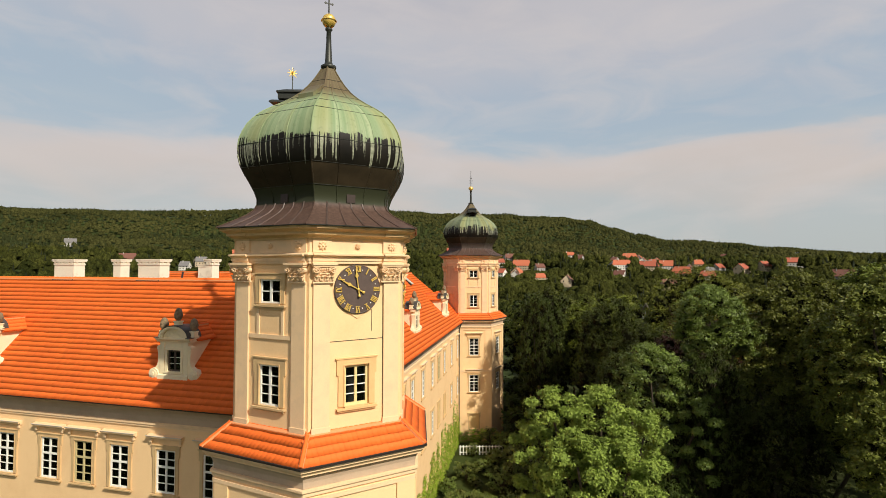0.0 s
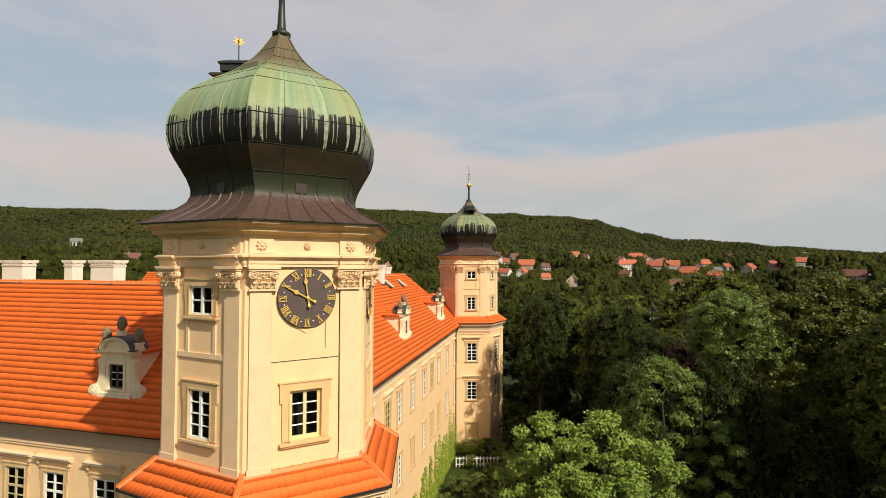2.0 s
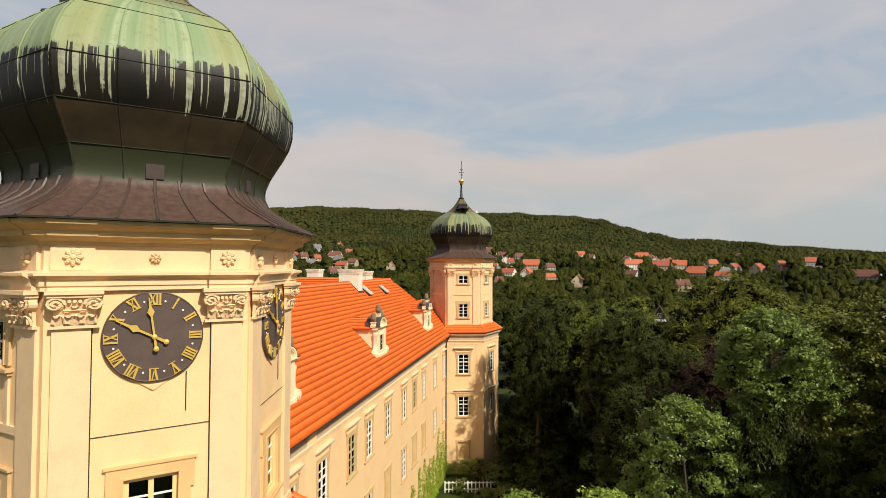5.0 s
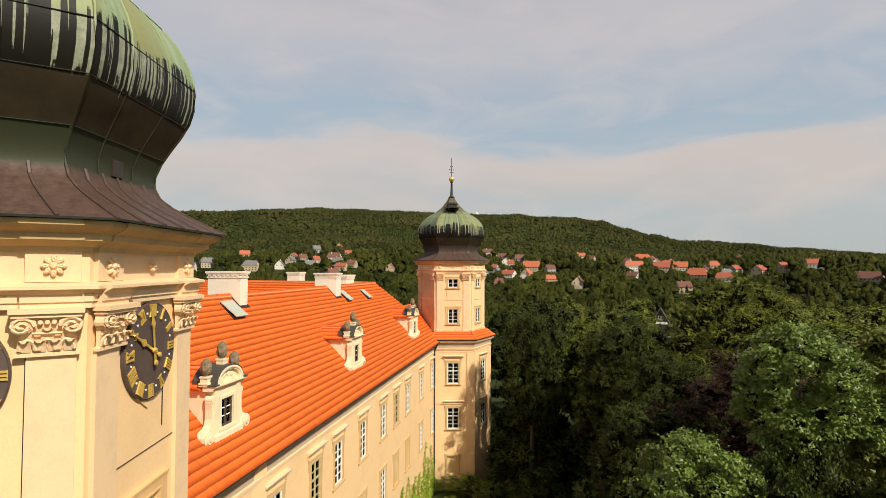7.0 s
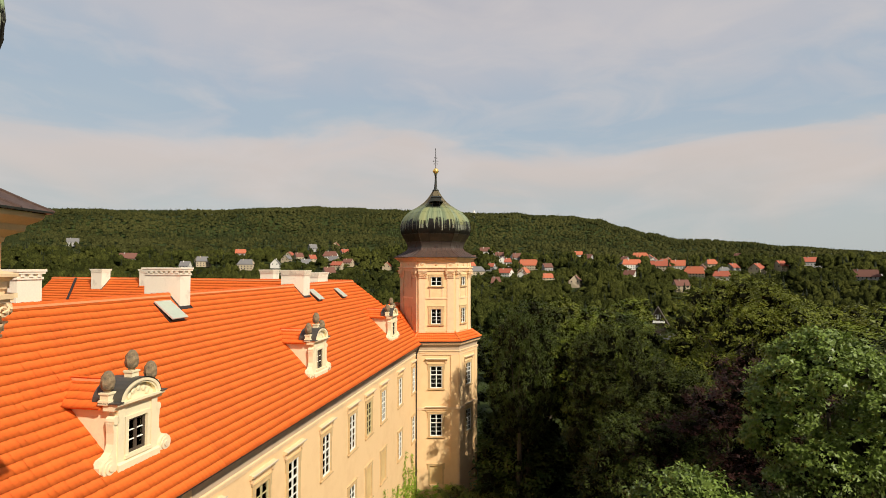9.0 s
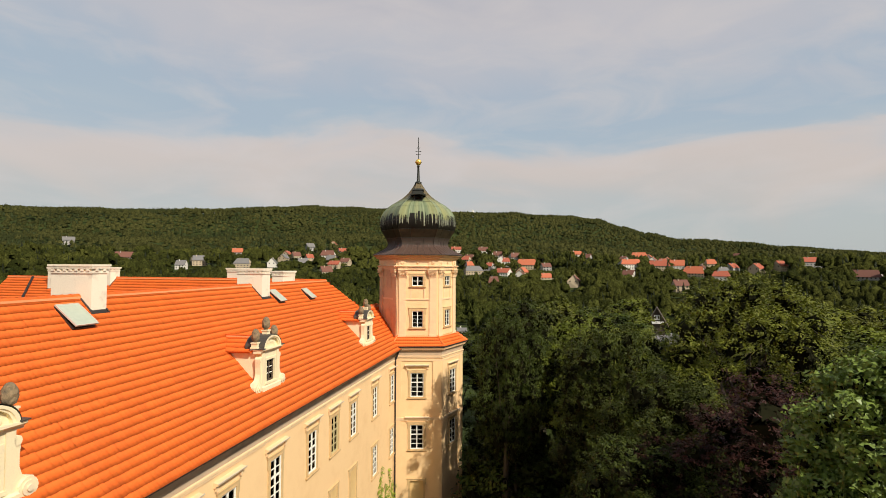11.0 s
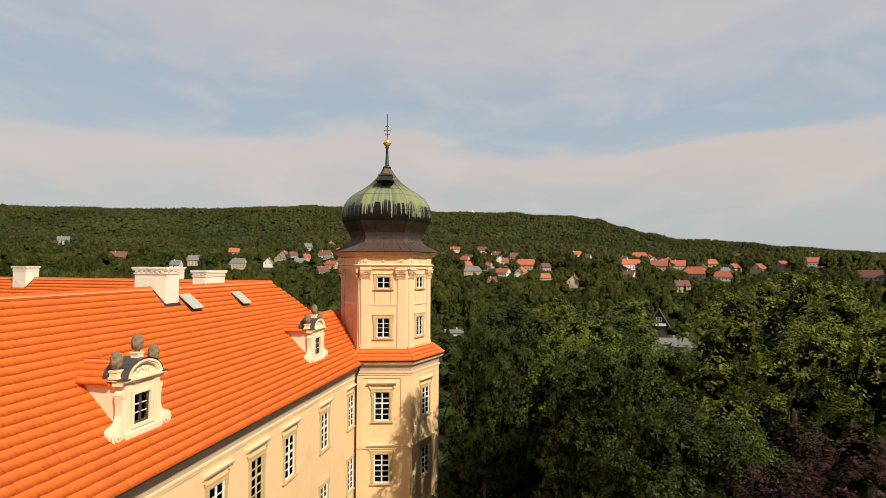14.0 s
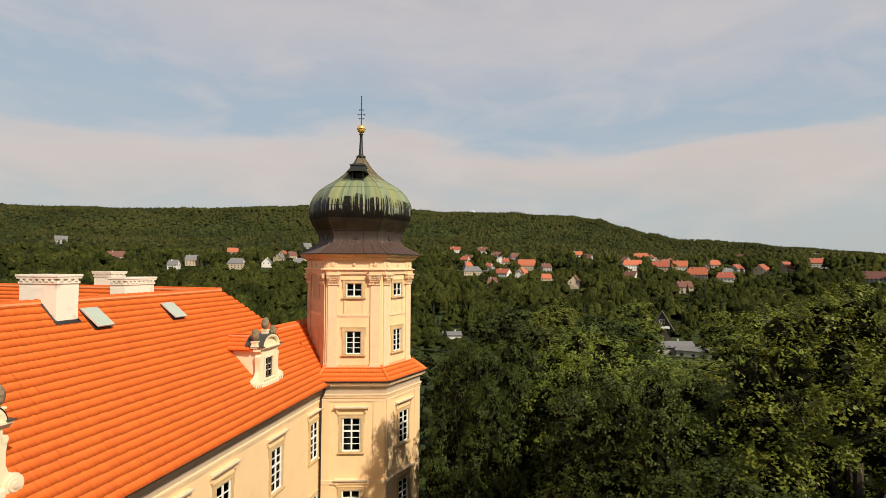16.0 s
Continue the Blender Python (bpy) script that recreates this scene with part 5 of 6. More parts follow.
# ---- trees ----
def leaf_cloud(rng, clumps, sprays, size, each=8, core=True, hang=0.0):
    """Leaves as small single faces in sprays over the upper side of each clump (x, y, z, radius), with near-black
    shards inside that stand in for the crown's inner shade; hang: 0 for level leaves, 1 for drooping ones.
    """
    rs = np.random.RandomState(rng.randrange(1 << 30))
    c = np.array(clumps, float)

    def leaves(p, n, size):
        n = n / np.linalg.norm(n, axis=1, keepdims=True)
        t = np.cross(n, rs.normal(size=n.shape))
        t /= np.linalg.norm(t, axis=1, keepdims=True) + 1e-9
        b = np.cross(n, t)
        z = size[:, None]
        return np.stack([p - t * z, p + t * z * 0.6 + b * z * 0.62, p + t * z * 0.6 - b * z * 0.62], 1)

    k = len(c) * sprays
    mid, cr = np.repeat(c[:, :3], sprays, 0), np.repeat(c[:, 3], sprays)
    h = rs.uniform(-0.2 - 0.3 * hang, 1.0, k)
    a = rs.uniform(0, 2 * np.pi, k)
    q = np.sqrt(1 - h * h)
    d = np.stack([q * np.cos(a), q * np.sin(a), h], 1)
    # uneven outline: some sprays stand out, others sit back
    out = cr * np.where(rs.uniform(size=k) < 0.12, rs.uniform(1.0, 1.28, k), rs.uniform(0.74, 1.02, k))
    at = mid + d * np.array([1, 1, 0.78]) * out[:, None]
    tilt = d * (0.36 + 0.35 * hang) + np.array([0, 0, 0.8 - 0.38 * hang]) + rs.normal(size=(k, 3)) * (0.28 + 0.16 * hang)
    m = k * each
    p = np.repeat(at, each, 0) + rs.normal(size=(m, 3)) * np.array([1, 1, 0.6]) * size * 1.3
    n = np.repeat(tilt, each, 0) + rs.normal(size=(m, 3)) * (0.30 + 0.2 * hang)
    tri = leaves(p, n, size * rs.uniform(0.65, 1.25, m))
    kinds = [0] * m
    # shade inside each clump, put in as dark faces
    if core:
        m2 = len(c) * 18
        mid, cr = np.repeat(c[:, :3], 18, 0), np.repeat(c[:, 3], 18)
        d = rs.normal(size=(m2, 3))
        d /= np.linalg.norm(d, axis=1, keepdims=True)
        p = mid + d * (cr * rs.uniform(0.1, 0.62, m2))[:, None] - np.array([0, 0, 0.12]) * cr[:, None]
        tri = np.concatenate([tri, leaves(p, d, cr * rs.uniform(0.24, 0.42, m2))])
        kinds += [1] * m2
    v = tri.reshape(-1, 3)
    return v.tolist(), np.arange(len(v)).reshape(-1, 3).tolist(), kinds


def crown_clumps(rng, h, r, base, n, lobes=6):
    """Clumps over an uneven crown: widest below the middle, with bulges and hollows."""
    centres, out = [], []
    for k in range(lobes):
        a = 2 * math.pi * (k + rng.random()) / lobes
        centres.append((0.5 * r * math.cos(a), 0.5 * r * math.sin(a), base + (h - base) * rng.uniform(0.35, 0.72), r * 0.5))
    off = rng.uniform(0, 50)
    for i in range(n):
        z = 1 - 1.72 * (i + 0.5) / n
        a = 2.39996 * i + rng.uniform(-0.35, 0.35)
        q = math.sqrt(max(0.0, 1 - z * z))
        d = Vector((q * math.cos(a), q * math.sin(a), z))
        bulge = 1.02 + 0.55 * noise.noise(d * 1.6 + Vector((off, 0, 0)))
        cr = r * rng.uniform(0.17, 0.31)
        k = (bulge - cr / r * 0.85)
        taper = 1 + 0.55 * z if z < 0 else 1 - 0.12 * z
        out.append((d.x * r * k * taper, d.y * r * k * taper, base + (h - base) * (0.46 + 0.54 * z * min(1.0, k + 0.12)) - cr * 0.3 * max(0, z), cr))
    for _ in range(n // 6):
        out.append((rng.uniform(-0.45, 0.45) * r, rng.uniform(-0.45, 0.45) * r, base + (h - base) * rng.uniform(0.2, 0.7), r * 0.3))
    top = max(z + cr * 0.85 for x, y, z, cr in out)
    out = [(x, y, z + (h - top) * max(0.0, (z - base) / (h - base)), cr) for x, y, z, cr in out]
    return out, centres


def dome_clumps(rng, h, lobes, n):
    """Clumps over several domes (x, y, top under the tree's own top, radius, depth), dark and open between them."""
    centres, out = [], []
    whole = sum(r * d for x, y, t, r, d in lobes)
    for x, y, t, r, d in lobes:
        centres.append((x, y, h - t - r, r))
        for i in range(max(6, int(n * r * d / whole))):
            q = d * ((i + rng.random()) / max(6, int(n * r * d / whole))) ** 1.15
            wide = r * math.sqrt(max(0.0, 1 - (1 - q / r) ** 2)) if q < r else r * (1 - 0.3 * (q - r) / max(0.1, d - r))
            cr = r * rng.uniform(0.17, 0.27)
            k, a = wide * rng.uniform(0.86, 1.06) - cr * 0.8, 2.39996 * i + rng.uniform(-0.4, 0.4)
            out.append((x + k * math.cos(a), y + k * math.sin(a), h - t - q - cr * 0.6 * max(0.0, 1 - q / r), cr))
    return out, centres


def limb(bm, a, b, r0, r1, n=7):
    a, b = Vector(a), Vector(b)
    mid = a.lerp(b, 0.5) + Vector((0.03 * (b - a).length, 0.02 * (b - a).length, 0))
    q = (b - a).to_track_quat("Z", "X").to_matrix()
    loft(bm, [[tuple(p + q @ Vector((rr * math.cos(2 * math.pi * k / n), rr * math.sin(2 * math.pi * k / n), 0))) for k in range(n)] for p, rr in ((a, r0), (mid, (r0 + r1) / 2), (b, r1))])


def broad_tree(seed, h, r, leaves, label, clumps=40, sprays=40, size=0.13, each=8, core=True, base=None, lobes=None):
    """A broad-leaved tree built once at the origin: tapered trunk, limbs, and a crown of small leaves."""
    rng = random.Random(seed)
    base = base if base is not None else h * 0.28
    cl, centres = dome_clumps(rng, h, lobes, clumps) if lobes else crown_clumps(rng, h, r, base, clumps)
    tree = empty("tree")
    tagged(tree, label, "tree")
    bm = bmesh.new()
    limb(bm, (0, 0, -0.8), (0.1, 0.05, base + 0.6), r * 0.085 + 0.12, r * 0.06 + 0.06, 9)
    limb(bm, (0.1, 0.05, base + 0.5), (0, 0, h * 0.8), r * 0.06 + 0.05, 0.05)
    part("trunk", bm, BARK, tree)
    for x, y, zz, rr in centres[:6]:
        bm = bmesh.new()
        limb(bm, (0.08, 0.04, base + rng.uniform(0.0, (h - base) * 0.3)), (x, y, zz), 0.16, 0.04, 6)
        part("limb", bm, BARK, tree)
    v, f, kinds = leaf_cloud(rng, cl, sprays, size, each, core, 1.0 if lobes else 0.0)
    me = bpy.data.meshes.new("crown")
    me.from_pydata(v, [], f)
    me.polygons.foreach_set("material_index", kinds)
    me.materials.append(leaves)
    me.materials.append(CROWN_CORE)
    crown = new("crown", me)
    crown.parent = tree
    return tree


def plant(tree, x, y, top, h, turn, first, group="trees of the castle park"):
    """Stands a tree so that its top reaches the height top; the first use moves the built tree itself."""
    z = height(x, y) - 0.1
    s = (top - z) / h
    m = Matrix.Translation((x, y, z)) @ Matrix.Rotation(turn, 4, "Z")
    if first:
        tree.matrix_basis = m @ Matrix.Diagonal((s, s, s, 1))
        return tagged(tree, group=group)
    ob = copy_thing(tree, m)
    ob.scale = (s, s, s)
    return ob


# ---- the castle itself ----
# opaque pale tone: the sky's reflection put into the glass colour
GLASS_ROOF = material("sky_pale_roof_glass", (0.42, 0.46, 0.36), 0.4, grain=6, grain_amount=0.15, bump=0.02, spec=0.8)

tower(NEAR_C, NEAR_PH, ["upper", "clock", "clock", "plain", "plain", "upper"], (5, 0, 1, 2, 3),
      "cream plastered six-sided clock tower with onion dome", {}, 5, True, (0, 1, 2))
tower(FAR_C, FAR_PH, ["blind", "upper", "upper", "upper", "plain", "plain"], (0, 1, 2, 3, 4),
      "cream six-sided corner tower with onion dome", {0: [], 1: [(12.1, 2.2), (7.4, 2.2), (2.7, 1.85)], 2: [(12.1, 2.2), (7.4, 2.2)], 3: [(12.1, 2.2)]}, 1, False, (0, 1, 2))

E_X = (2.0, 5.6, 9.8, 12.9, 17.1, 21.5, 24.9, 28.45, 33.4, 38.3)
east_windows = [(x, 11.95, 2.35, "beige" if x in (9.8, 24.9) else "white") for x in E_X]
east_windows += [(x, 7.3, 2.3, "blind" if x in (5.6, 17.1, 24.9, 28.45) else "white") for x in E_X]
e_lo, e_hi = (lambda y: -6.83 + 6.89 * y / HALF), (lambda y: 42.3 - 5.67 * y / HALF)
east = wing(EAST_M, -4.0, 41.0, e_lo, e_hi, east_windows, "long cream castle wing with orange clay tile roof", single=(2.0, 6.0, 0.0, 5.0))
for x in (2.88, 17.7, 33.75):
    dormer(east, x)
chimney(east, 10.75, 11.55, 5.6, 7.6, 24.05, 21.9)
chimney(east, 3.2, 4.2, 6.6, 8.0, 24.0, 21.9)
chimney(east, 24.20, 25.25, 5.40, 7.2, 23.82, 21.7)
chimney(east, 28.9, 30.9, 6.35, 7.2, 23.6, 22.4)
skylight(east, 9.25, 10.3, 5.02, 5.9)
skylight(east, 25.65, 26.5, 4.95, 5.78)
skylight(east, 30.5, 31.35, 4.90, 5.68)

# low roof linking the wing to the far tower
bm = bmesh.new()
loft(bm, [[(x, 0.0, 16.44), (x, 3.6, 20.06), (x, 7.2, 16.44)] for x in (38.2, 45.0)])
part("link_deck", bm, TILE, east)
sm = slope_matrix((0, -0.06, EAVE_Z - 0.04), (1, 0, 0), (0, -1, 0), radians(45))
tile_field(east, sm, 5.1, lambda s: e_hi(s * math.cos(radians(45))) - 0.1, lambda s: 44.0, None, random.Random(8))
ridge_caps(east, (39.0, 3.6, 20.1), (44.5, 3.6, 20.1))

S_X = (-36.5, -33.4, -30.3, -27.15, -24.8, -22.4, -19.45, -16.6)
south_windows = [(x + 10.25, 12.0, 2.2, "beige" if x == -24.8 else "white") for x in S_X]
south = wing(SOUTH_M, -42.0, -1.5, lambda y: -42.0, lambda y: 0.07 - 6.9 * y / HALF, south_windows, "cream castle wing with orange clay tile roof and dormers")
dormer(south, -9.45)
dormer(south, -23.3)
for x0, x1, d in ((-23.9, -22.2, 0.42), (-18.9, -18.3, 0.36), (-16.8, -15.1, 0.42), (-11.65, -11.2, 0.34)):
    chimney(south, x0, x1, HALF + 0.35 - d, HALF + 0.35 + d, 24.0, 22.2)

north = wing(NORTH_M, 1.0, 44.0, lambda y: 0.08 + 5.67 * y / HALF, lambda y: 44.0, [], "cream castle wing with orange clay tile roof seen across the court")
for x, y in ((36.1, 6.9), (29.86, 6.5), (15.36, 5.6)):
    chimney(north, x - 0.75, x + 0.75, y - 0.55, y + 0.55, 23.75, 21.8)

# dark lead strip down the court slope
def north_slope(x, y, up):
    return x, y, RIDGE_Z - (y - HALF) * (RIDGE_Z - EAVE_Z) / HALF + up


bm = bmesh.new()
loft(bm, [[north_slope(x - 0.16, y, 0.02), north_slope(x + 0.16, y, 0.02), north_slope(x + 0.16, y, 0.20), north_slope(x - 0.16, y, 0.20)] for x, y in ((40.3, HALF + 0.15), (38.4, HALF + 2.9))])
part("lead_strip", bm, GUTTER, north, "dark lead strip")

# ---- park trees ----
# seed, height, radius, leaves, label
park = [
    (1, 18.0, 5.2, LEAF, "tall broad-leaved tree with dense green crown"),
    (2, 19.0, 5.6, LEAF_DARK, "large dark green park tree"),
    (3, 17.0, 5.0, LEAF, "rounded green park tree"),
    (4, 20.0, 5.8, LEAF, "huge spreading green tree"),
]
close_models = [broad_tree(s + 60, h, r, lv, lb + ", fine leaves", 64, 76, 0.090, 8, True, h * q) for (s, h, r, lv, lb), q in zip(park[:1] + park[1:2] + park[3:], (0.36, 0.34, 0.40))]
near_models = [broad_tree(s, h, r, lv, lb, 60, 36, 0.125, 7, True, h * 0.32) for s, h, r, lv, lb in park]
mid_models = [broad_tree(s + 15, h, r, lv, lb + " among others", 44, 26, 0.18, 5, True, h * 0.14) for s, h, r, lv, lb in park]
far_models = [broad_tree(s + 30, h, r, lv, lb + " further off", 40, 16, 0.33, 4, True, h * 0.14) for s, h, r, lv, lb in park]
used = set()


def stand(models, k, x, y, top, turn, radius):
    """Stands one of the trees with the given top and crown radius."""
    s, h, r, lv, lb = park[k]
    t = plant(models[k if len(models) > 3 else min(k, 2)], x, y, top, h, turn, (id(models), k) not in used)
    used.add((id(models), k))
    t.scale = (radius / r, radius / r, t.scale[2])


rng = random.Random(12)
# x, y, top, crown radius, model set, model
CLOSE, NEAR = close_models, near_models
# dark-leaved ones by the chestnuts are added for the shade under their domes
fixed = [(10.4, 28.2, 17.0, 3.4, CLOSE, 1), (4.9, 26.7, 13.6, 2.6, CLOSE, 1), (7.6, 29.5, 20.0, 2.5, CLOSE, 1), (4.5, 45.6, 16.6, 4.0, CLOSE, 1), (8.5, 33.5, 17.5, 3.6, CLOSE, 1), (-2.2, 63.6, 23.0, 4.9, CLOSE, 3), (-4.7, 64.3, 20.4, 3.0, CLOSE, 1), (-3.6, 70.5, 19.6, 4.0, NEAR, 1), (-7.0, 77.5, 19.5, 4.4, NEAR, 3), (3.4, 56.5, 20.6, 4.0, CLOSE, 1),
         (1.5, 68.0, 20.4, 4.2, NEAR, 3), (5.4, 60.0, 19.8, 5.0, CLOSE, 0), (12.0, 58.5, 20.4, 5.0, CLOSE, 2), (14.9, 67.5, 22.3, 5.6, NEAR, 0),
         (16.5, 51.0, 20.6, 5.2, CLOSE, 1), (6.4, 50.5, 18.8, 4.4, CLOSE, 1), (14.5, 42.0, 19.8, 4.8, CLOSE, 0), (21.0, 40.0, 21.6, 5.6, CLOSE, 0), (7.4, 37.2, 16.4, 3.4, CLOSE, 1),
         (0.0, 74.0, 20.0, 4.6, NEAR, 3), (8.4, 71.0, 17.8, 4.6, NEAR, 1), (-4.4, 76.0, 21.0, 5.4, NEAR, 1)]
for x, y, top, radius, models, k in fixed:
    stand(models, k, x, y, top, rng.uniform(0, 6.28), radius)
# two sunlit chestnuts; dark-leaved trees under their domes stand for shaded lower crowns
dome_low = broad_tree(71, 18.6, 2.4, LEAF_LIGHT, "sunlit chestnut with domed crown of glossy leaves", 120, 48, 0.062, 9, True, 9.0,
                      [(0, 0, 0, 2.0, 7.0), (2.5, 1.0, 0.9, 1.15, 4.5), (2.3, -0.7, 2.7, 1.2, 4.0), (-1.2, 0.2, 2.6, 1.1, 4.5)])
plant(dome_low, 4.6, 28.8, 19.45, 18.6, 0.0, True)
dome_high = broad_tree(72, 21.6, 2.1, LEAF_LIGHT, "tall sunlit chestnut with rounded crown", 90, 54, 0.056, 10, True, 11.0,
                       [(0, 0, 0, 2.0, 3.4), (1.6, 0.9, 1.6, 1.3, 2.4), (-0.9, -0.2, 1.9, 1.1, 2.0)])
plant(dome_high, 7.9, 30.5, 22.6, 21.6, 0.0, True)
side = broad_tree(73, 22.4, 4.7, LEAF_MID, "big park tree with layered green crown", 290, 36, 0.082, 9, True, 6.0,
                  [(0, 0, 0, 2.2, 4.5), (-2.0, -0.4, 1.1, 1.7, 5.0), (2.4, -0.4, 0.8, 2.0, 5.5), (0.5, -2.2, 3.0, 2.1, 5.5), (-2.4, -1.4, 5.0, 1.6, 5.0), (2.9, -2.2, 5.2, 1.9, 5.5), (-0.5, 2.4, 2.0, 2.1, 6.0)])
plant(side, 12.8, 32.2, 23.4, 22.4, 0.0, True)
plant(side, 18.6, 31.5, 24.6, 22.4, 2.4, False)
# copy mostly out of view, placed to shade the chestnuts' lower crowns
plant(side, 14.7, 25.1, 23.9, 22.4, 0.35, False)
maple = broad_tree(21, 17.0, 3.2, LEAF_BRIGHT, "bright sunlit green maple", 150, 46, 0.068, 9, True, 6.0,
                   [(-1.5, -0.4, 0.1, 1.25, 4.0), (0.4, 0.1, 0.0, 1.4, 4.5), (2.1, 0.6, 1.0, 1.15, 4.0), (-0.5, -1.4, 1.5, 1.4, 4.0), (1.3, -1.2, 1.8, 1.4, 4.0), (-2.4, 0.0, 1.6, 1.0, 3.5)])
plant(maple, 1.5, 21.6, 18.5, 17.0, 0.0, True)
beech = broad_tree(22, 18.0, 5.0, LEAF_RED, "dark purple-red copper beech", 70, 100, 0.062, 9, True, 2.5)
plant(beech, 9.9, 43.8, 20.3, 18.0, 1.0, True)
spots = [q[:4] for q in fixed] + [(1.5, 21.6, 18.4, 4.2), (9.0, 43.6, 20.3, 4.4), (4.7, 28.8, 19.5, 3.5), (7.6, 30.4, 22.5, 3.0), (12.8, 32.2, 23.4, 4.7), (18.6, 31.5, 24.6, 4.7)]
count = 0
for i in range(9000):
    x, y = rng.uniform(-16, 125), rng.uniform(24, 240)
    r = math.hypot(x - 3, y - 20)
    if y < 80 and x < 10 - (y - 30) * 0.22 or y > 80 and x < -20 - (y - 80) * 0.5:
        continue
    if r > 220 or math.atan2(y - 10, x) < radians(32):
        continue
    if any((x - q[0]) ** 2 + (y - q[1]) ** 2 < (5.9 + 0.017 * r + 0.3 * (q[3] - 5)) ** 2 for q in spots):
        continue
    spots.append((x, y, 0, 5))
    ground = height(x, y)
    wide = rng.uniform(5.0, 6.6)
    top = rng.uniform(17.8, 21.2) + 0.03 * max(0, x - 15) if y < 70 else ground + rng.uniform(15.0, 19.5)
    if abs(x - 3 - (y - 34) * 0.118) < 2.5 + 0.03 * y:
        top = min(top, 23.4 - 0.147 * (y - 34))
        if top < ground + 5:
            continue
    stand(near_models if min(r, math.hypot(x - 2.6, y - 33.8)) < 33 else mid_models if r < 85 else far_models, rng.randrange(4), x, y, top, rng.uniform(0, 6.28), wide)
    count += 1
    if count > 128:
        break

# bushes in the strip of garden under the wing
bush = broad_tree(41, 3.0, 2.0, LEAF_LIGHT, "low green garden bush", clumps=18, sprays=14, size=0.11, each=7, core=True, base=0.3)
bush.name = "bush"
first = True
green = random.Random(61)
beds = [(-6.5, 57.5, 4.0), (-5.0, 52.0, 4.6), (-3.5, 45.0, 5.0), (-4.6, 40.0, 4.2), (-1.5, 32.0, 5.5), (-5.6, 35.0, 3.5)]
for i in range(34):
    q = EAST_M @ Vector((8 + i * 0.92, -green.uniform(0.6, 7.0), 0))
    beds.append((q.x, q.y, GROUND + green.uniform(0.8, 2.6)))
for x, y, top in beds:
    plant(bush, x, y, top, 3.0, x * 1.7, first, "garden bushes")
    first = False

# undergrowth added in dark leaves, for the deep shade below the tall trees
under = broad_tree(43, 4.0, 2.6, LEAF_DARK, "dark-leaved undergrowth added for the shade below the park trees", clumps=18, sprays=16, size=0.12, each=7, core=True, base=0.3)
under.name = "bush"
first = True
for i in range(30):
    ux, uy, uh = green.uniform(-5.5, 6.0), green.uniform(38.0, 64.0), green.uniform(2.4, 5.0)
    if i > 21:
        ux, uy, uh = green.uniform(-8.5, -3.0), green.uniform(66.0, 80.0), green.uniform(5.0, 8.0)
    plant(under, ux, uy, GROUND + uh, 4.0, i * 1.3, first, "undergrowth")
    first = False
# large copy that hides the meadow from the camera between the trunks
plant(under, -0.9, 71.0, 9.6, 4.0, 0.4, False)

# ---- woods on the hills and between the houses ----
# bearing from the camera's path in degrees, and how high above the level of the eye it shows, in degrees; apparent
# width, roof
BEARINGS = [(105, 1.66, 16, 0), (103.6, 0.64, 20, 1), (102, 1.42, 26, 1), (100.2, 0.52, 14, 1), (103.2, -0.67, 30, 3), (98.8, 0.76, 20, 1), (97.6, -0.01, 36, 2), (100, -0.84, 22, 0),
            (95.7, -1.24, 22, 2), (92.8, -1.63, 22, 1), (92.6, 1.09, 22, 2), (86.5, 0.83, 26, 2), (87.3, 0.1, 36, 2), (84.7, -0.07, 34, 0), (83, 0.1, 20, 2), (81.5, -0.77, 32, 2),
            (79.2, -1.12, 24, 0), (78.3, -0.06, 18, 0), (72.2, 0.29, 24, 0), (68.5, -0.86, 40, 1), (74.5, -0.01, 18, 0), (76.3, -0.32, 16, 0), (136.9, 0.5, 30, 1), (130.7, 0.26, 22, 3),
            (127.2, 1.11, 20, 2), (126.7, -0.12, 24, 3), (123.9, 0.1, 16, 3), (120.2, 1.73, 12, 3), (118.4, 0.86, 24, 1), (117.7, -0.01, 18, 0), (116.9, 1.4, 14, 0), (132.2, -0.12, 14, 3),
            (141.1, 1.95, 14, 3)]


def at_bearing(az, up):
    """Where the ground, seen from the camera's path, shows at that bearing and that height over the eye."""
    r = 420.0
    while r < 1250 and (height(3 + r * math.cos(radians(az)), 21 + r * math.sin(radians(az))) + 4 - 24) / r < math.tan(radians(up)):
        r += 10
    return 3 + r * math.cos(radians(az)), 21 + r * math.sin(radians(az))


HOUSES = [(26.7, 284.0)] + [at_bearing(az, up) for az, up, w, roof in BEARINGS]
rng = random.Random(55)
for q in range(62):
    p = at_bearing(rng.choice((rng.uniform(78, 88), rng.uniform(70, 97), rng.uniform(97, 104), rng.uniform(112, 132), rng.uniform(116, 124))), rng.gauss(0.1, 0.7))
    if all(math.hypot(p[0] - o[0], p[1] - o[1]) > 24 for o in HOUSES):
        HOUSES.append(p)


GARAGE = (3 + 292 * math.cos(radians(104.9)), 21 + 292 * math.sin(radians(104.9)))


def clear_of_houses(x, y, wide=11.0):
    """No tree on a house, nor just in front of it as seen from the camera."""
    for hx, hy in HOUSES + [GARAGE]:
        dx, dy = hx - 3, hy - 21
        r = math.hypot(dx, dy)
        ux, uy = dx / r, dy / r
        a, b = (x - hx) * ux + (y - hy) * uy, -(x - hx) * uy + (y - hy) * ux
        if -9 < a < wide - 3 and abs(b) < wide - 2:
            return False
    return True


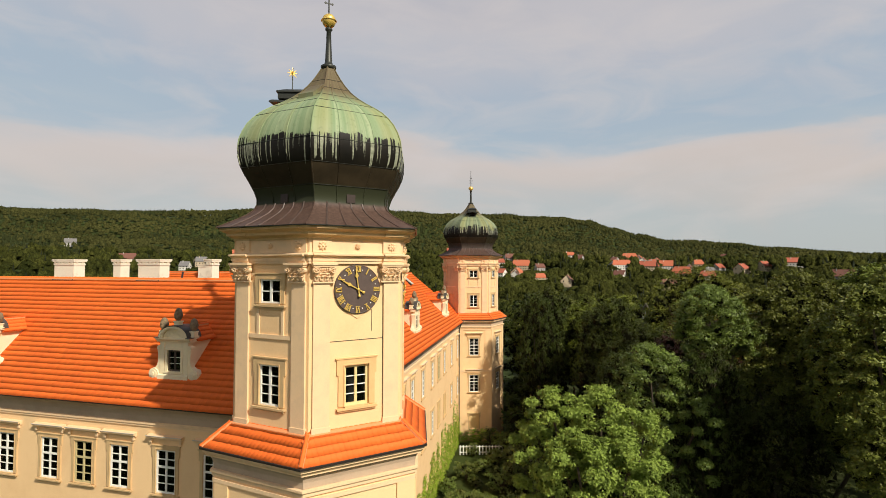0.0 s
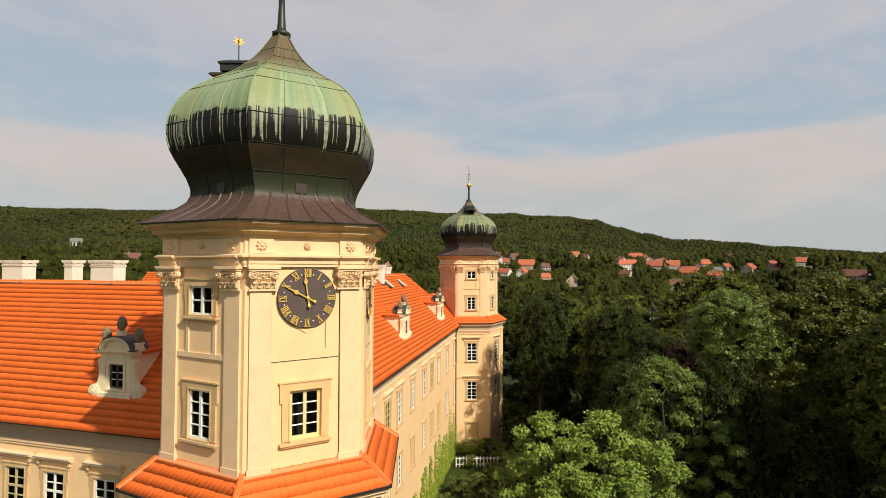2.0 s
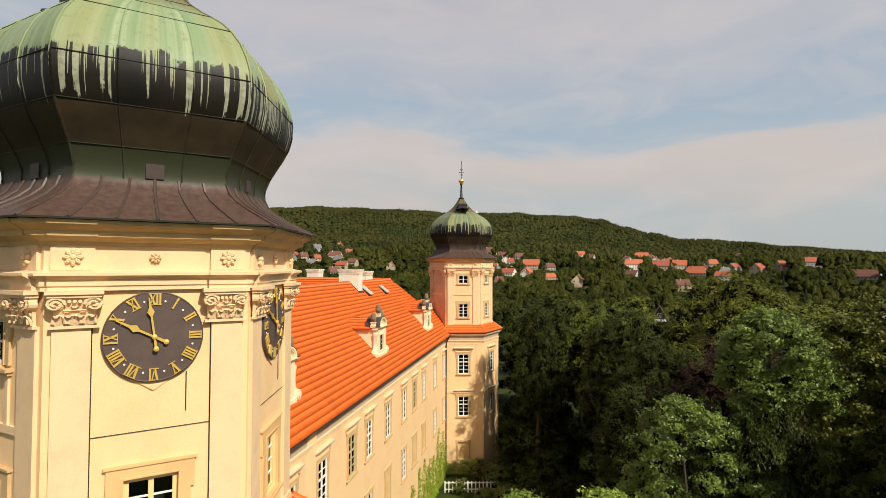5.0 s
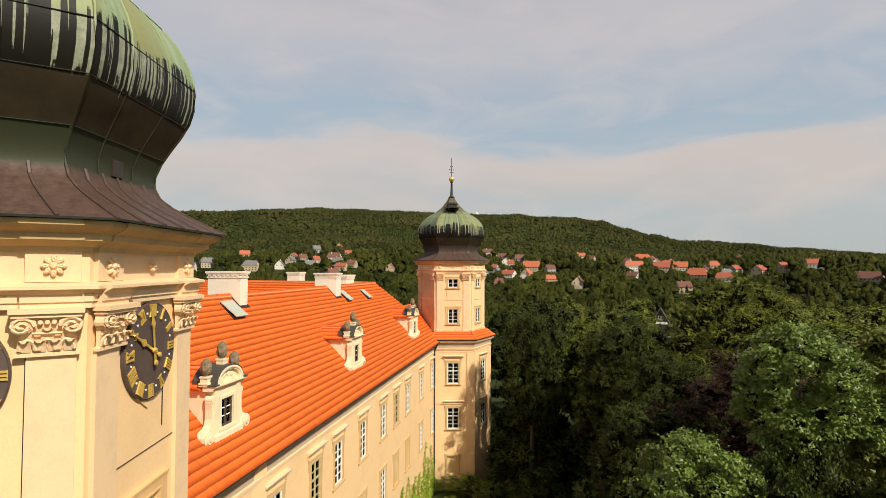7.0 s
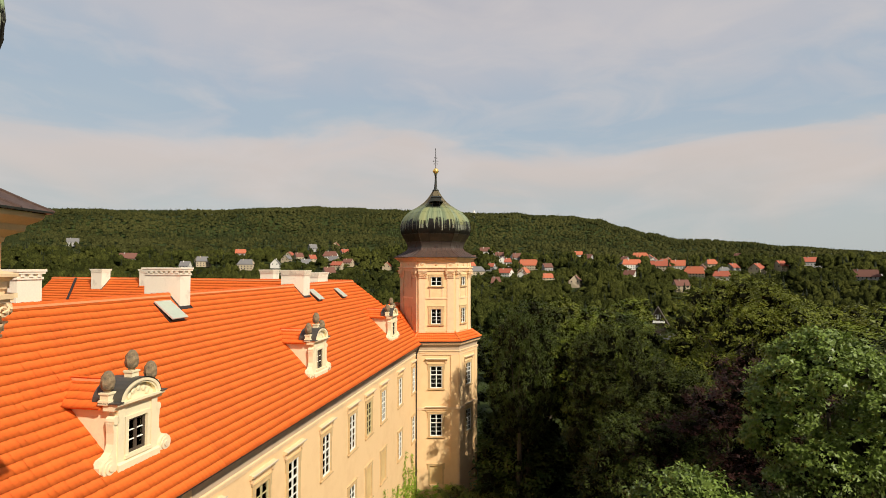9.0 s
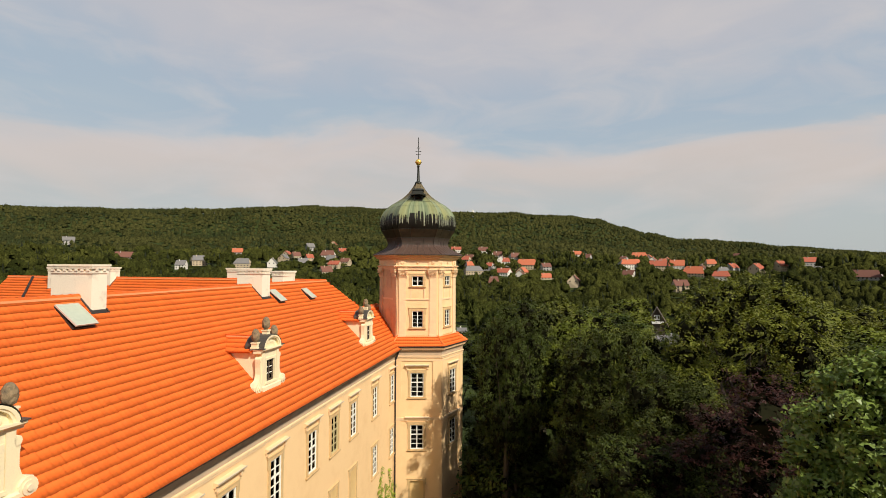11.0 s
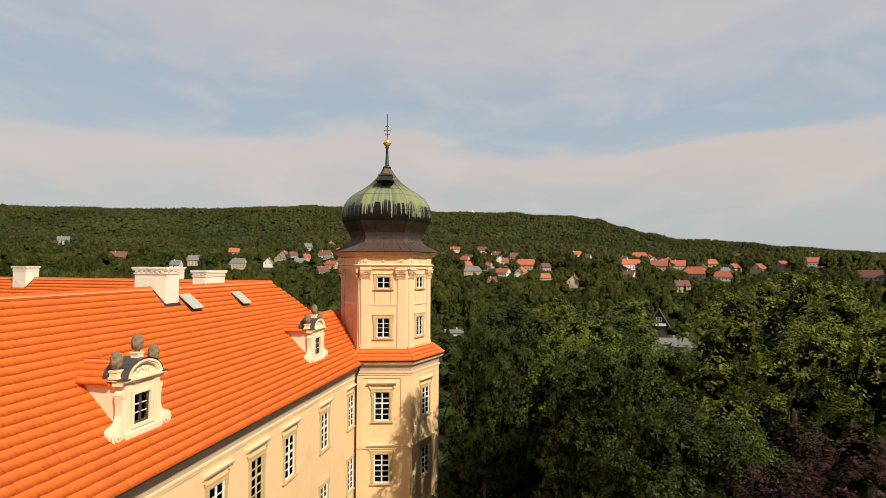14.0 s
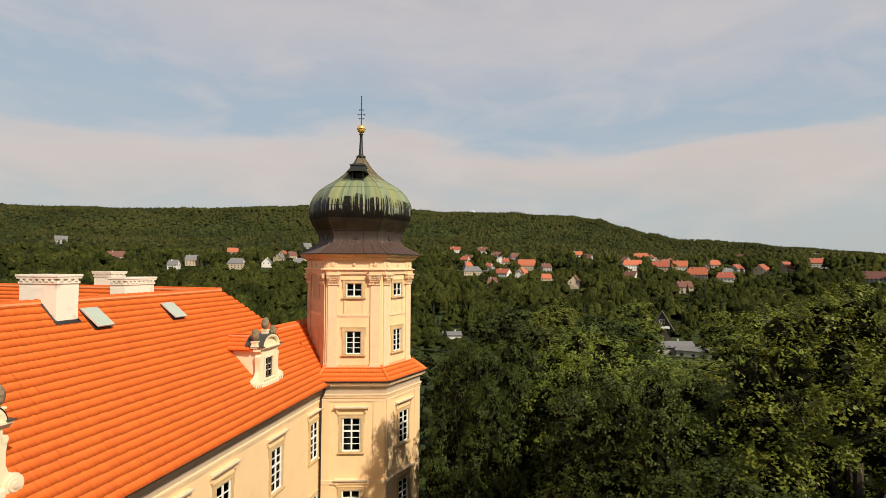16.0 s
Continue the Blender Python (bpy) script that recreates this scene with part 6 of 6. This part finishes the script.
def before_house(x, y):
    """How far in front of a house a place lies, where trees are kept low to leave it in the camera's view; 0 where
    there is none.
    """
    for hx, hy in HOUSES[1:] + [GARAGE]:
        dx, dy = hx - 3, hy - 21
        r = math.hypot(dx, dy)
        a, b = ((x - hx) * dx + (y - hy) * dy) / r, (-(x - hx) * dy + (y - hy) * dx) / r
        if -130 < a < 0 and abs(b) < 10:
            return -a
    return 0


def wood(name, label, mat, places, shape):
    """Far trees as one mesh. places: x, y, z, height, width, turn."""
    vs, fs = shape
    p = np.array(places)
    k = len(vs)
    rs = np.random.RandomState(7)
    c, s = np.cos(p[:, 5]), np.sin(p[:, 5])
    jit = 1 + rs.uniform(-0.16, 0.16, (len(p), k, 3))
    v = vs[None] * jit
    x = (v[:, :, 0] * c[:, None] - v[:, :, 1] * s[:, None]) * p[:, 4, None] + p[:, 0, None]
    y = (v[:, :, 0] * s[:, None] + v[:, :, 1] * c[:, None]) * p[:, 4, None] + p[:, 1, None]
    z = v[:, :, 2] * p[:, 3, None] + p[:, 2, None]
    out = np.stack([x, y, z], 2).reshape(-1, 3)
    f = (np.array(fs)[None] + (np.arange(len(p)) * k)[:, None, None]).reshape(-1, len(fs[0]))
    me = bpy.data.meshes.new(name)
    me.from_pydata(out.tolist(), [], f.tolist())
    me.polygons.foreach_set("use_smooth", [True] * len(f))
    me.materials.append(mat)
    tagged(new(name, me), label, "trees", kind="stuff")


def puff_shape(lobes, seed, sides=5):
    """A far crown: small rounded clumps of leaves heaped over an egg."""
    r = random.Random(seed)
    v, f = [], []
    for i in range(lobes):
        h = 1 - 1.45 * (i + 0.5) / lobes
        a = 2.39996 * i + r.uniform(-0.4, 0.4)
        q = math.sqrt(max(0.0, 1 - h * h)) * r.uniform(0.8, 1.1)
        w = 1.0 if lobes == 1 else 1.5 / math.sqrt(lobes) * r.uniform(0.8, 1.25)
        x, y, z = (0, 0, 0.5) if lobes == 1 else (0.36 * q * math.cos(a), 0.36 * q * math.sin(a), 0.56 + 0.34 * h)
        k = len(v)
        v.append((x, y, z + 0.5 * w))
        for ring, (rr, zz) in enumerate(((0.34, 0.32), (0.48, -0.10))):
            v += [(x + w * rr * math.cos(2 * math.pi * (j + 0.5 * ring) / sides), y + w * rr * math.sin(2 * math.pi * (j + 0.5 * ring) / sides), z + w * zz) for j in range(sides)]
        for j in range(sides):
            n = (j + 1) % sides
            a0, a1, b0, b1 = k + 1 + j, k + 1 + n, k + 1 + sides + j, k + 1 + sides + n
            f += [(k, a0, a1), (a0, b0, a1), (a1, b0, b1)]
    return np.array(v, float), f


def cone_shape():
    """A far fir: three skirts of boughs, each wider than the one above."""
    v, f = [], []
    for z0, z1, r in ((0.62, 1.04, 0.20), (0.34, 0.76, 0.33), (0.06, 0.50, 0.44)):
        k = len(v)
        v.append((0, 0, z1))
        v += [(r * math.cos(2 * math.pi * j / 5 + z0 * 3), r * math.sin(2 * math.pi * j / 5 + z0 * 3), z0) for j in range(5)]
        f += [(k, k + 1 + j, k + 1 + (j + 1) % 5) for j in range(5)]
    return np.array(v, float), f


rng = random.Random(77)
leafy, firs, middle, mid_firs = [], [], [], []
for i in range(60000):
    r = math.sqrt(rng.uniform(820 ** 2, 2000 ** 2))
    a = radians(rng.uniform(60, 152))
    x, y = 3 + r * math.cos(a), 21 + r * math.sin(a)
    if r < 1000 and not clear_of_houses(x, y, 14):
        continue
    h = rng.uniform(6, 10)
    if noise.noise((x * 0.006, y * 0.006, 9.0)) + rng.uniform(-0.4, 0.4) > 0.18:
        firs.append((x, y, height(x, y) - 1, h * 1.25, rng.uniform(4, 6.5), rng.uniform(0, 6.28)))
    else:
        leafy.append((x, y, height(x, y) - 1, h, rng.uniform(7, 11.5), rng.uniform(0, 6.28)))
    if len(leafy) + len(firs) > 31000:
        break
for i in range(16000):
    r = rng.uniform(180, 900) if rng.random() < 0.3 else rng.uniform(420, 900)
    a = radians(rng.uniform(60, 148))
    x, y = 3 + r * math.cos(a), 21 + r * math.sin(a)
    if r < 215 and x > -40 or not clear_of_houses(x, y) or r < 262 and abs(x - 3 - (y - 34) * 0.118) < 12:
        continue
    if x < -10 and y < 85:
        continue
    h = rng.uniform(7, 13)
    free = before_house(x, y)
    if 0 < free < 40:
        continue
    if free:
        h = rng.uniform(3.0, 5.0) + free * 0.02
    if rng.random() < 0.26:
        mid_firs.append((x, y, height(x, y) - 0.5, h * 1.25, rng.uniform(4, 6.5), rng.uniform(0, 6.28)))
    else:
        middle.append((x, y, height(x, y) - 0.5, h * rng.uniform(0.8, 1.4), rng.uniform(6.5, 16), rng.uniform(0, 6.28)))
    if len(middle) + len(mid_firs) > 5600:
        break
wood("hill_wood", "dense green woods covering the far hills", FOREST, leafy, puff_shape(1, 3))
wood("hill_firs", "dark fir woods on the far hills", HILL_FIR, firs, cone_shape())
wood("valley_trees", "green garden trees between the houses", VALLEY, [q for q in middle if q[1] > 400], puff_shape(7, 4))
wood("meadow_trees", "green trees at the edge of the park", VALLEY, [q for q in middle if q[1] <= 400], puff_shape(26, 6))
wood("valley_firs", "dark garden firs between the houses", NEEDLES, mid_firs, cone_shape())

# ---- houses of the town ----
HOUSE_WALLS = [material("house_render_" + n, c, 0.9, grain=4, grain_amount=0.08, bump=0) for n, c in (("white", (0.66, 0.62, 0.54)), ("cream", (0.44, 0.35, 0.23)), ("grey", (0.36, 0.34, 0.31)))]
HOUSE_ROOFS = [material("house_roof_" + n, c, 0.85, grain=3, grain_amount=0.15, bump=0) for n, c in (("red", (0.34, 0.090, 0.048)), ("brown", (0.16, 0.068, 0.046)), ("orange", (0.44, 0.125, 0.058)), ("grey", (0.17, 0.16, 0.15)))]
HOUSE_GLASS = material("house_window", (0.04, 0.045, 0.05), 0.15, grain=2, grain_amount=0.1, bump=0)


def town_house(x, y, w, d, h, rise, wall, roof, turn, label, hip=0.0):
    """A plain gabled house: walls, roof with eaves, windows, chimney."""
    hs = empty("town_house", Matrix.Translation((x, y, height(x, y) - 1.8)) @ Matrix.Rotation(turn, 4, "Z"))
    tagged(hs, label, "house", "houses of the town")
    bm = bmesh.new()
    loft(bm, [[(xx, -d / 2, 0), (xx, d / 2, 0), (xx, d / 2, h), (xx * k, 0, h + rise), (xx, -d / 2, h)] for xx in (-w / 2, w / 2) for k in (1 - hip,)])
    part("wall", bm, wall, hs)
    bm = bmesh.new()
    o, k = 0.6, rise / (d / 2)
    loft(bm, [[(xx, -d / 2 - o, h - k * o + 0.05), (xx * (1 - hip), 0, h + rise + 0.05), (xx, d / 2 + o, h - k * o + 0.05), (xx, d / 2 + o, h - k * o + 0.3), (xx * (1 - hip), 0, h + rise + 0.32), (xx, -d / 2 - o, h - k * o + 0.3)] for xx in (-w / 2 - 0.5, w / 2 + 0.5)])
    part("roof", bm, roof, hs)
    for side in (-1, 1):
        n = max(2, int(w / 3.2))
        for i in range(n):
            for z in ([1.6, 4.4] if h > 5 else [1.7]):
                bm = bmesh.new()
                cx = -w / 2 + (i + 0.5) * w / n
                box(bm, cx - 0.6, cx + 0.6, *sorted((side * (d / 2 - 0.1), side * (d / 2 + 0.05))), z, z + 1.4)
                part("window", bm, HOUSE_GLASS, hs)
        for i in (-1, 1):
            bm = bmesh.new()
            box(bm, *sorted((side * (w / 2 - 0.1), side * (w / 2 + 0.05))), i * d / 4 - 0.6, i * d / 4 + 0.6, h - 1.2, h + 0.3)
            part("window", bm, HOUSE_GLASS, hs)
    bm = bmesh.new()
    box(bm, w * 0.15, w * 0.15 + 0.7, -0.35 + d * 0.1, 0.35 + d * 0.1, h + rise * 0.5, h + rise + 1.1)
    part("chimney", bm, wall, hs)


rng = random.Random(31)
for i, (x, y) in enumerate(HOUSES[1:]):
    far = math.hypot(x - 3, y - 21)
    if i < len(BEARINGS):
        w, roof = BEARINGS[i][2] * far / 900, BEARINGS[i][3]
    else:
        w, roof = rng.uniform(9, 14), rng.choice((0, 1, 1, 2, 3, 1) if x > -250 else (1, 3, 3, 1, 0))
    w = min(30.0, max(9.0, w))
    large = 1.15 + 0.018 * (w - 9)
    wall = rng.choice((0, 1, 1, 2))
    face = math.atan2(y - 21, x - 3) + radians(90)
    hip = 0.3 if w > 17 or rng.random() < 0.35 else 0.0
    town_house(x, y, w, rng.uniform(8.5, 11) * large, rng.uniform(4.2, 6.4) * large, rng.uniform(3.6, 5.2) * large, HOUSE_WALLS[wall], HOUSE_ROOFS[roof], face + radians(rng.choice((0, 80, 20, -25, 60)) if w < 17 else rng.uniform(-25, 30)),
               ("white", "cream", "grey")[wall] + " rendered house with " + ("red", "brown", "orange", "grey")[roof] + (" hipped roof" if hip else " gabled roof"), hip)

# dark cabin with a steep gable among the park trees, and the low grey roof before it
gx, gy = HOUSES[0]
cabin = empty("cabin", Matrix.Translation((gx, gy, height(gx, gy))) @ Matrix.Rotation(math.atan2(gy - 21, gx - 3) - radians(90), 4, "Z"))
tagged(cabin, "black steep-gabled cabin with white window and balcony", "cabin")
foot = -2.5 - height(gx, gy)
bm = bmesh.new()
box(bm, -3.2, 3.2, 0.0, 9.0, -1.0, foot + 0.5)
part("wall", bm, DARK_WOOD, cabin)
bm = bmesh.new()
plate(bm, [(-4.2, foot), (4.2, foot), (0, foot + 7.4)], 0.0, 9.0)
part("gable", bm, DARK_WOOD, cabin)
for s in (-1, 1):
    bm = bmesh.new()
    loft(bm, [[(s * 4.7, yy, foot - 0.8), (s * 0.0, yy, foot + 7.6), (s * 0.0, yy, foot + 8.0), (s * 5.0, yy, foot - 0.8)] for yy in (-1.0, 9.4)])
    part("roof", bm, DARK_WOOD, cabin)
for x0, x1 in ((-1.1, -0.1), (0.1, 1.1)):
    bm = bmesh.new()
    holed_wall(bm, x0, x1, foot + 2.4, foot + 4.4, [(x0 + 0.2, x1 - 0.2, foot + 2.6, foot + 4.2)], -0.12, 0.02)
    part("window", bm, WHITE_PAINT, cabin)
bm = bmesh.new()
box(bm, -2.9, 2.9, -1.0, -0.85, foot + 0.6, foot + 1.7)
part("balcony", bm, WHITE_PAINT, cabin)
town_house(28.5, 268.0, 15.0, 9.0, 5.2, 1.6, HOUSE_WALLS[2], HOUSE_ROOFS[3], radians(8), "grey rendered house with low grey roof")
town_house(36.0, 262.0, 12.0, 8.0, 4.2, 1.0, HOUSE_WALLS[0], HOUSE_ROOFS[3], radians(-14), "white rendered house with low grey roof")

town_house(*GARAGE, 9.0, 7.0, 4.6, 1.2, HOUSE_WALLS[0], HOUSE_ROOFS[3], radians(20), "small white garage with low grey roof")

# white monument on the hill
mon = empty("hill_chapel", Matrix.Translation((3 + 1560 * math.cos(radians(103.25)), 21 + 1560 * math.sin(radians(103.25)), height(3 + 1560 * math.cos(radians(103.25)), 21 + 1560 * math.sin(radians(103.25))))))
tagged(mon, "small white chapel standing out of the hill woods", "chapel")
bm = bmesh.new()
box(bm, -4, 4, -4, 4, 0, 11)
part("wall", bm, HOUSE_WALLS[0], mon)
bm = bmesh.new()
lathe(bm, [(4.5, 11), (0.2, 19)], 8)
part("roof", bm, HOUSE_WALLS[0], mon)

# ---- ivy, fence and downpipes at the castle ----
def ivy(parent, m, strands, label):
    """Climbing ivy on a wall: hanging strands of small leaves. strands: x, foot, top, width."""
    rnd = random.Random(9)
    clumps = []
    for x, z0, z1, w in strands:
        n = int((z1 - z0) / 0.35)
        for k in range(n):
            t = k / n
            clumps.append((x + rnd.uniform(-w, w) * (1 - 0.6 * t), -0.08, z0 + (z1 - z0) * t, 0.28 * (1 - 0.4 * t)))
    v, f, kinds = leaf_cloud(rnd, clumps, 5, 0.085, 8, 0)
    v = [(p[0], -abs(p[1]) * 0.6 - 0.02, p[2]) for p in v]
    me = bpy.data.meshes.new("ivy")
    me.from_pydata(v, [], f)
    me.materials.append(IVY)
    ob = new("ivy", me)
    ob.matrix_basis = m
    tagged(ob, label, "climbing plant", kind="stuff")


rng = random.Random(3)
ivy(east, EAST_M @ Matrix.Translation((0, 0.55, 0)), [(12 + i * 0.36 + rng.uniform(-0.3, 0.3), GROUND, GROUND + rng.uniform(1.6, 3.4 + 0.05 * i), 0.5) for i in range(80)], "bright green ivy climbing the castle wall")
far_face = Matrix.Translation(FAR_C) @ Matrix.Rotation(radians(FAR_PH), 4, "Z") @ face_m(1) @ Matrix.Translation((0, -3.92, 0))
ivy(None, far_face, [(-2 + i * 0.3, GROUND, GROUND + rng.uniform(0.8, 2.2), 0.4) for i in range(14)], "ivy round the foot of the tower")


def downpipe(x, y, z0, z1, label):
    bm = bmesh.new()
    tube(bm, [(x, y, z0), (x, y, z1 - 0.75), (x + 0.18, y + 0.05, z1 - 0.3), (x + 0.36, y - 0.05, z1 + 0.1)], 0.085, 8)
    for z in (z0 + 2, (z0 + z1) / 2, z1 - 2):
        lathe(bm, [(0.09, z), (0.09, z + 0.06)], 8, Matrix.Translation((x, y, 0)))
    tagged(part("downpipe", bm, GUTTER), label, "downpipe")


p = EAST_M @ Vector((39.02, 0.42, 0))
downpipe(p.x, p.y, GROUND, 16.3, "dark metal downpipe in the corner of wing and tower")

fence = empty("garden_fence", Matrix.Translation((-11.4, 61.8, height(-11.4, 61.8))) @ Matrix.Rotation(radians(18), 4, "Z"))
tagged(fence, "white wooden garden fence by the tower foot", "fence")
for z in (0.35, 1.0):
    bm = bmesh.new()
    box(bm, -2.6, 2.6, 0.03, 0.09, z, z + 0.10)
    part("rail", bm, WHITE_PAINT, fence)
for i in range(14):
    bm = bmesh.new()
    x = -2.55 + i * 0.39
    box(bm, x - 0.06, x + 0.06, 0.0, 0.03, 0.1, 1.25)
    part("picket", bm, WHITE_PAINT, fence)

# ---- single roof tiles, linked last ----
for name, mesh, m, parent in LATE:
    ob = bpy.data.objects.new(name, mesh)
    scene.collection.objects.link(ob)
    ob.parent, ob.matrix_basis = parent, m
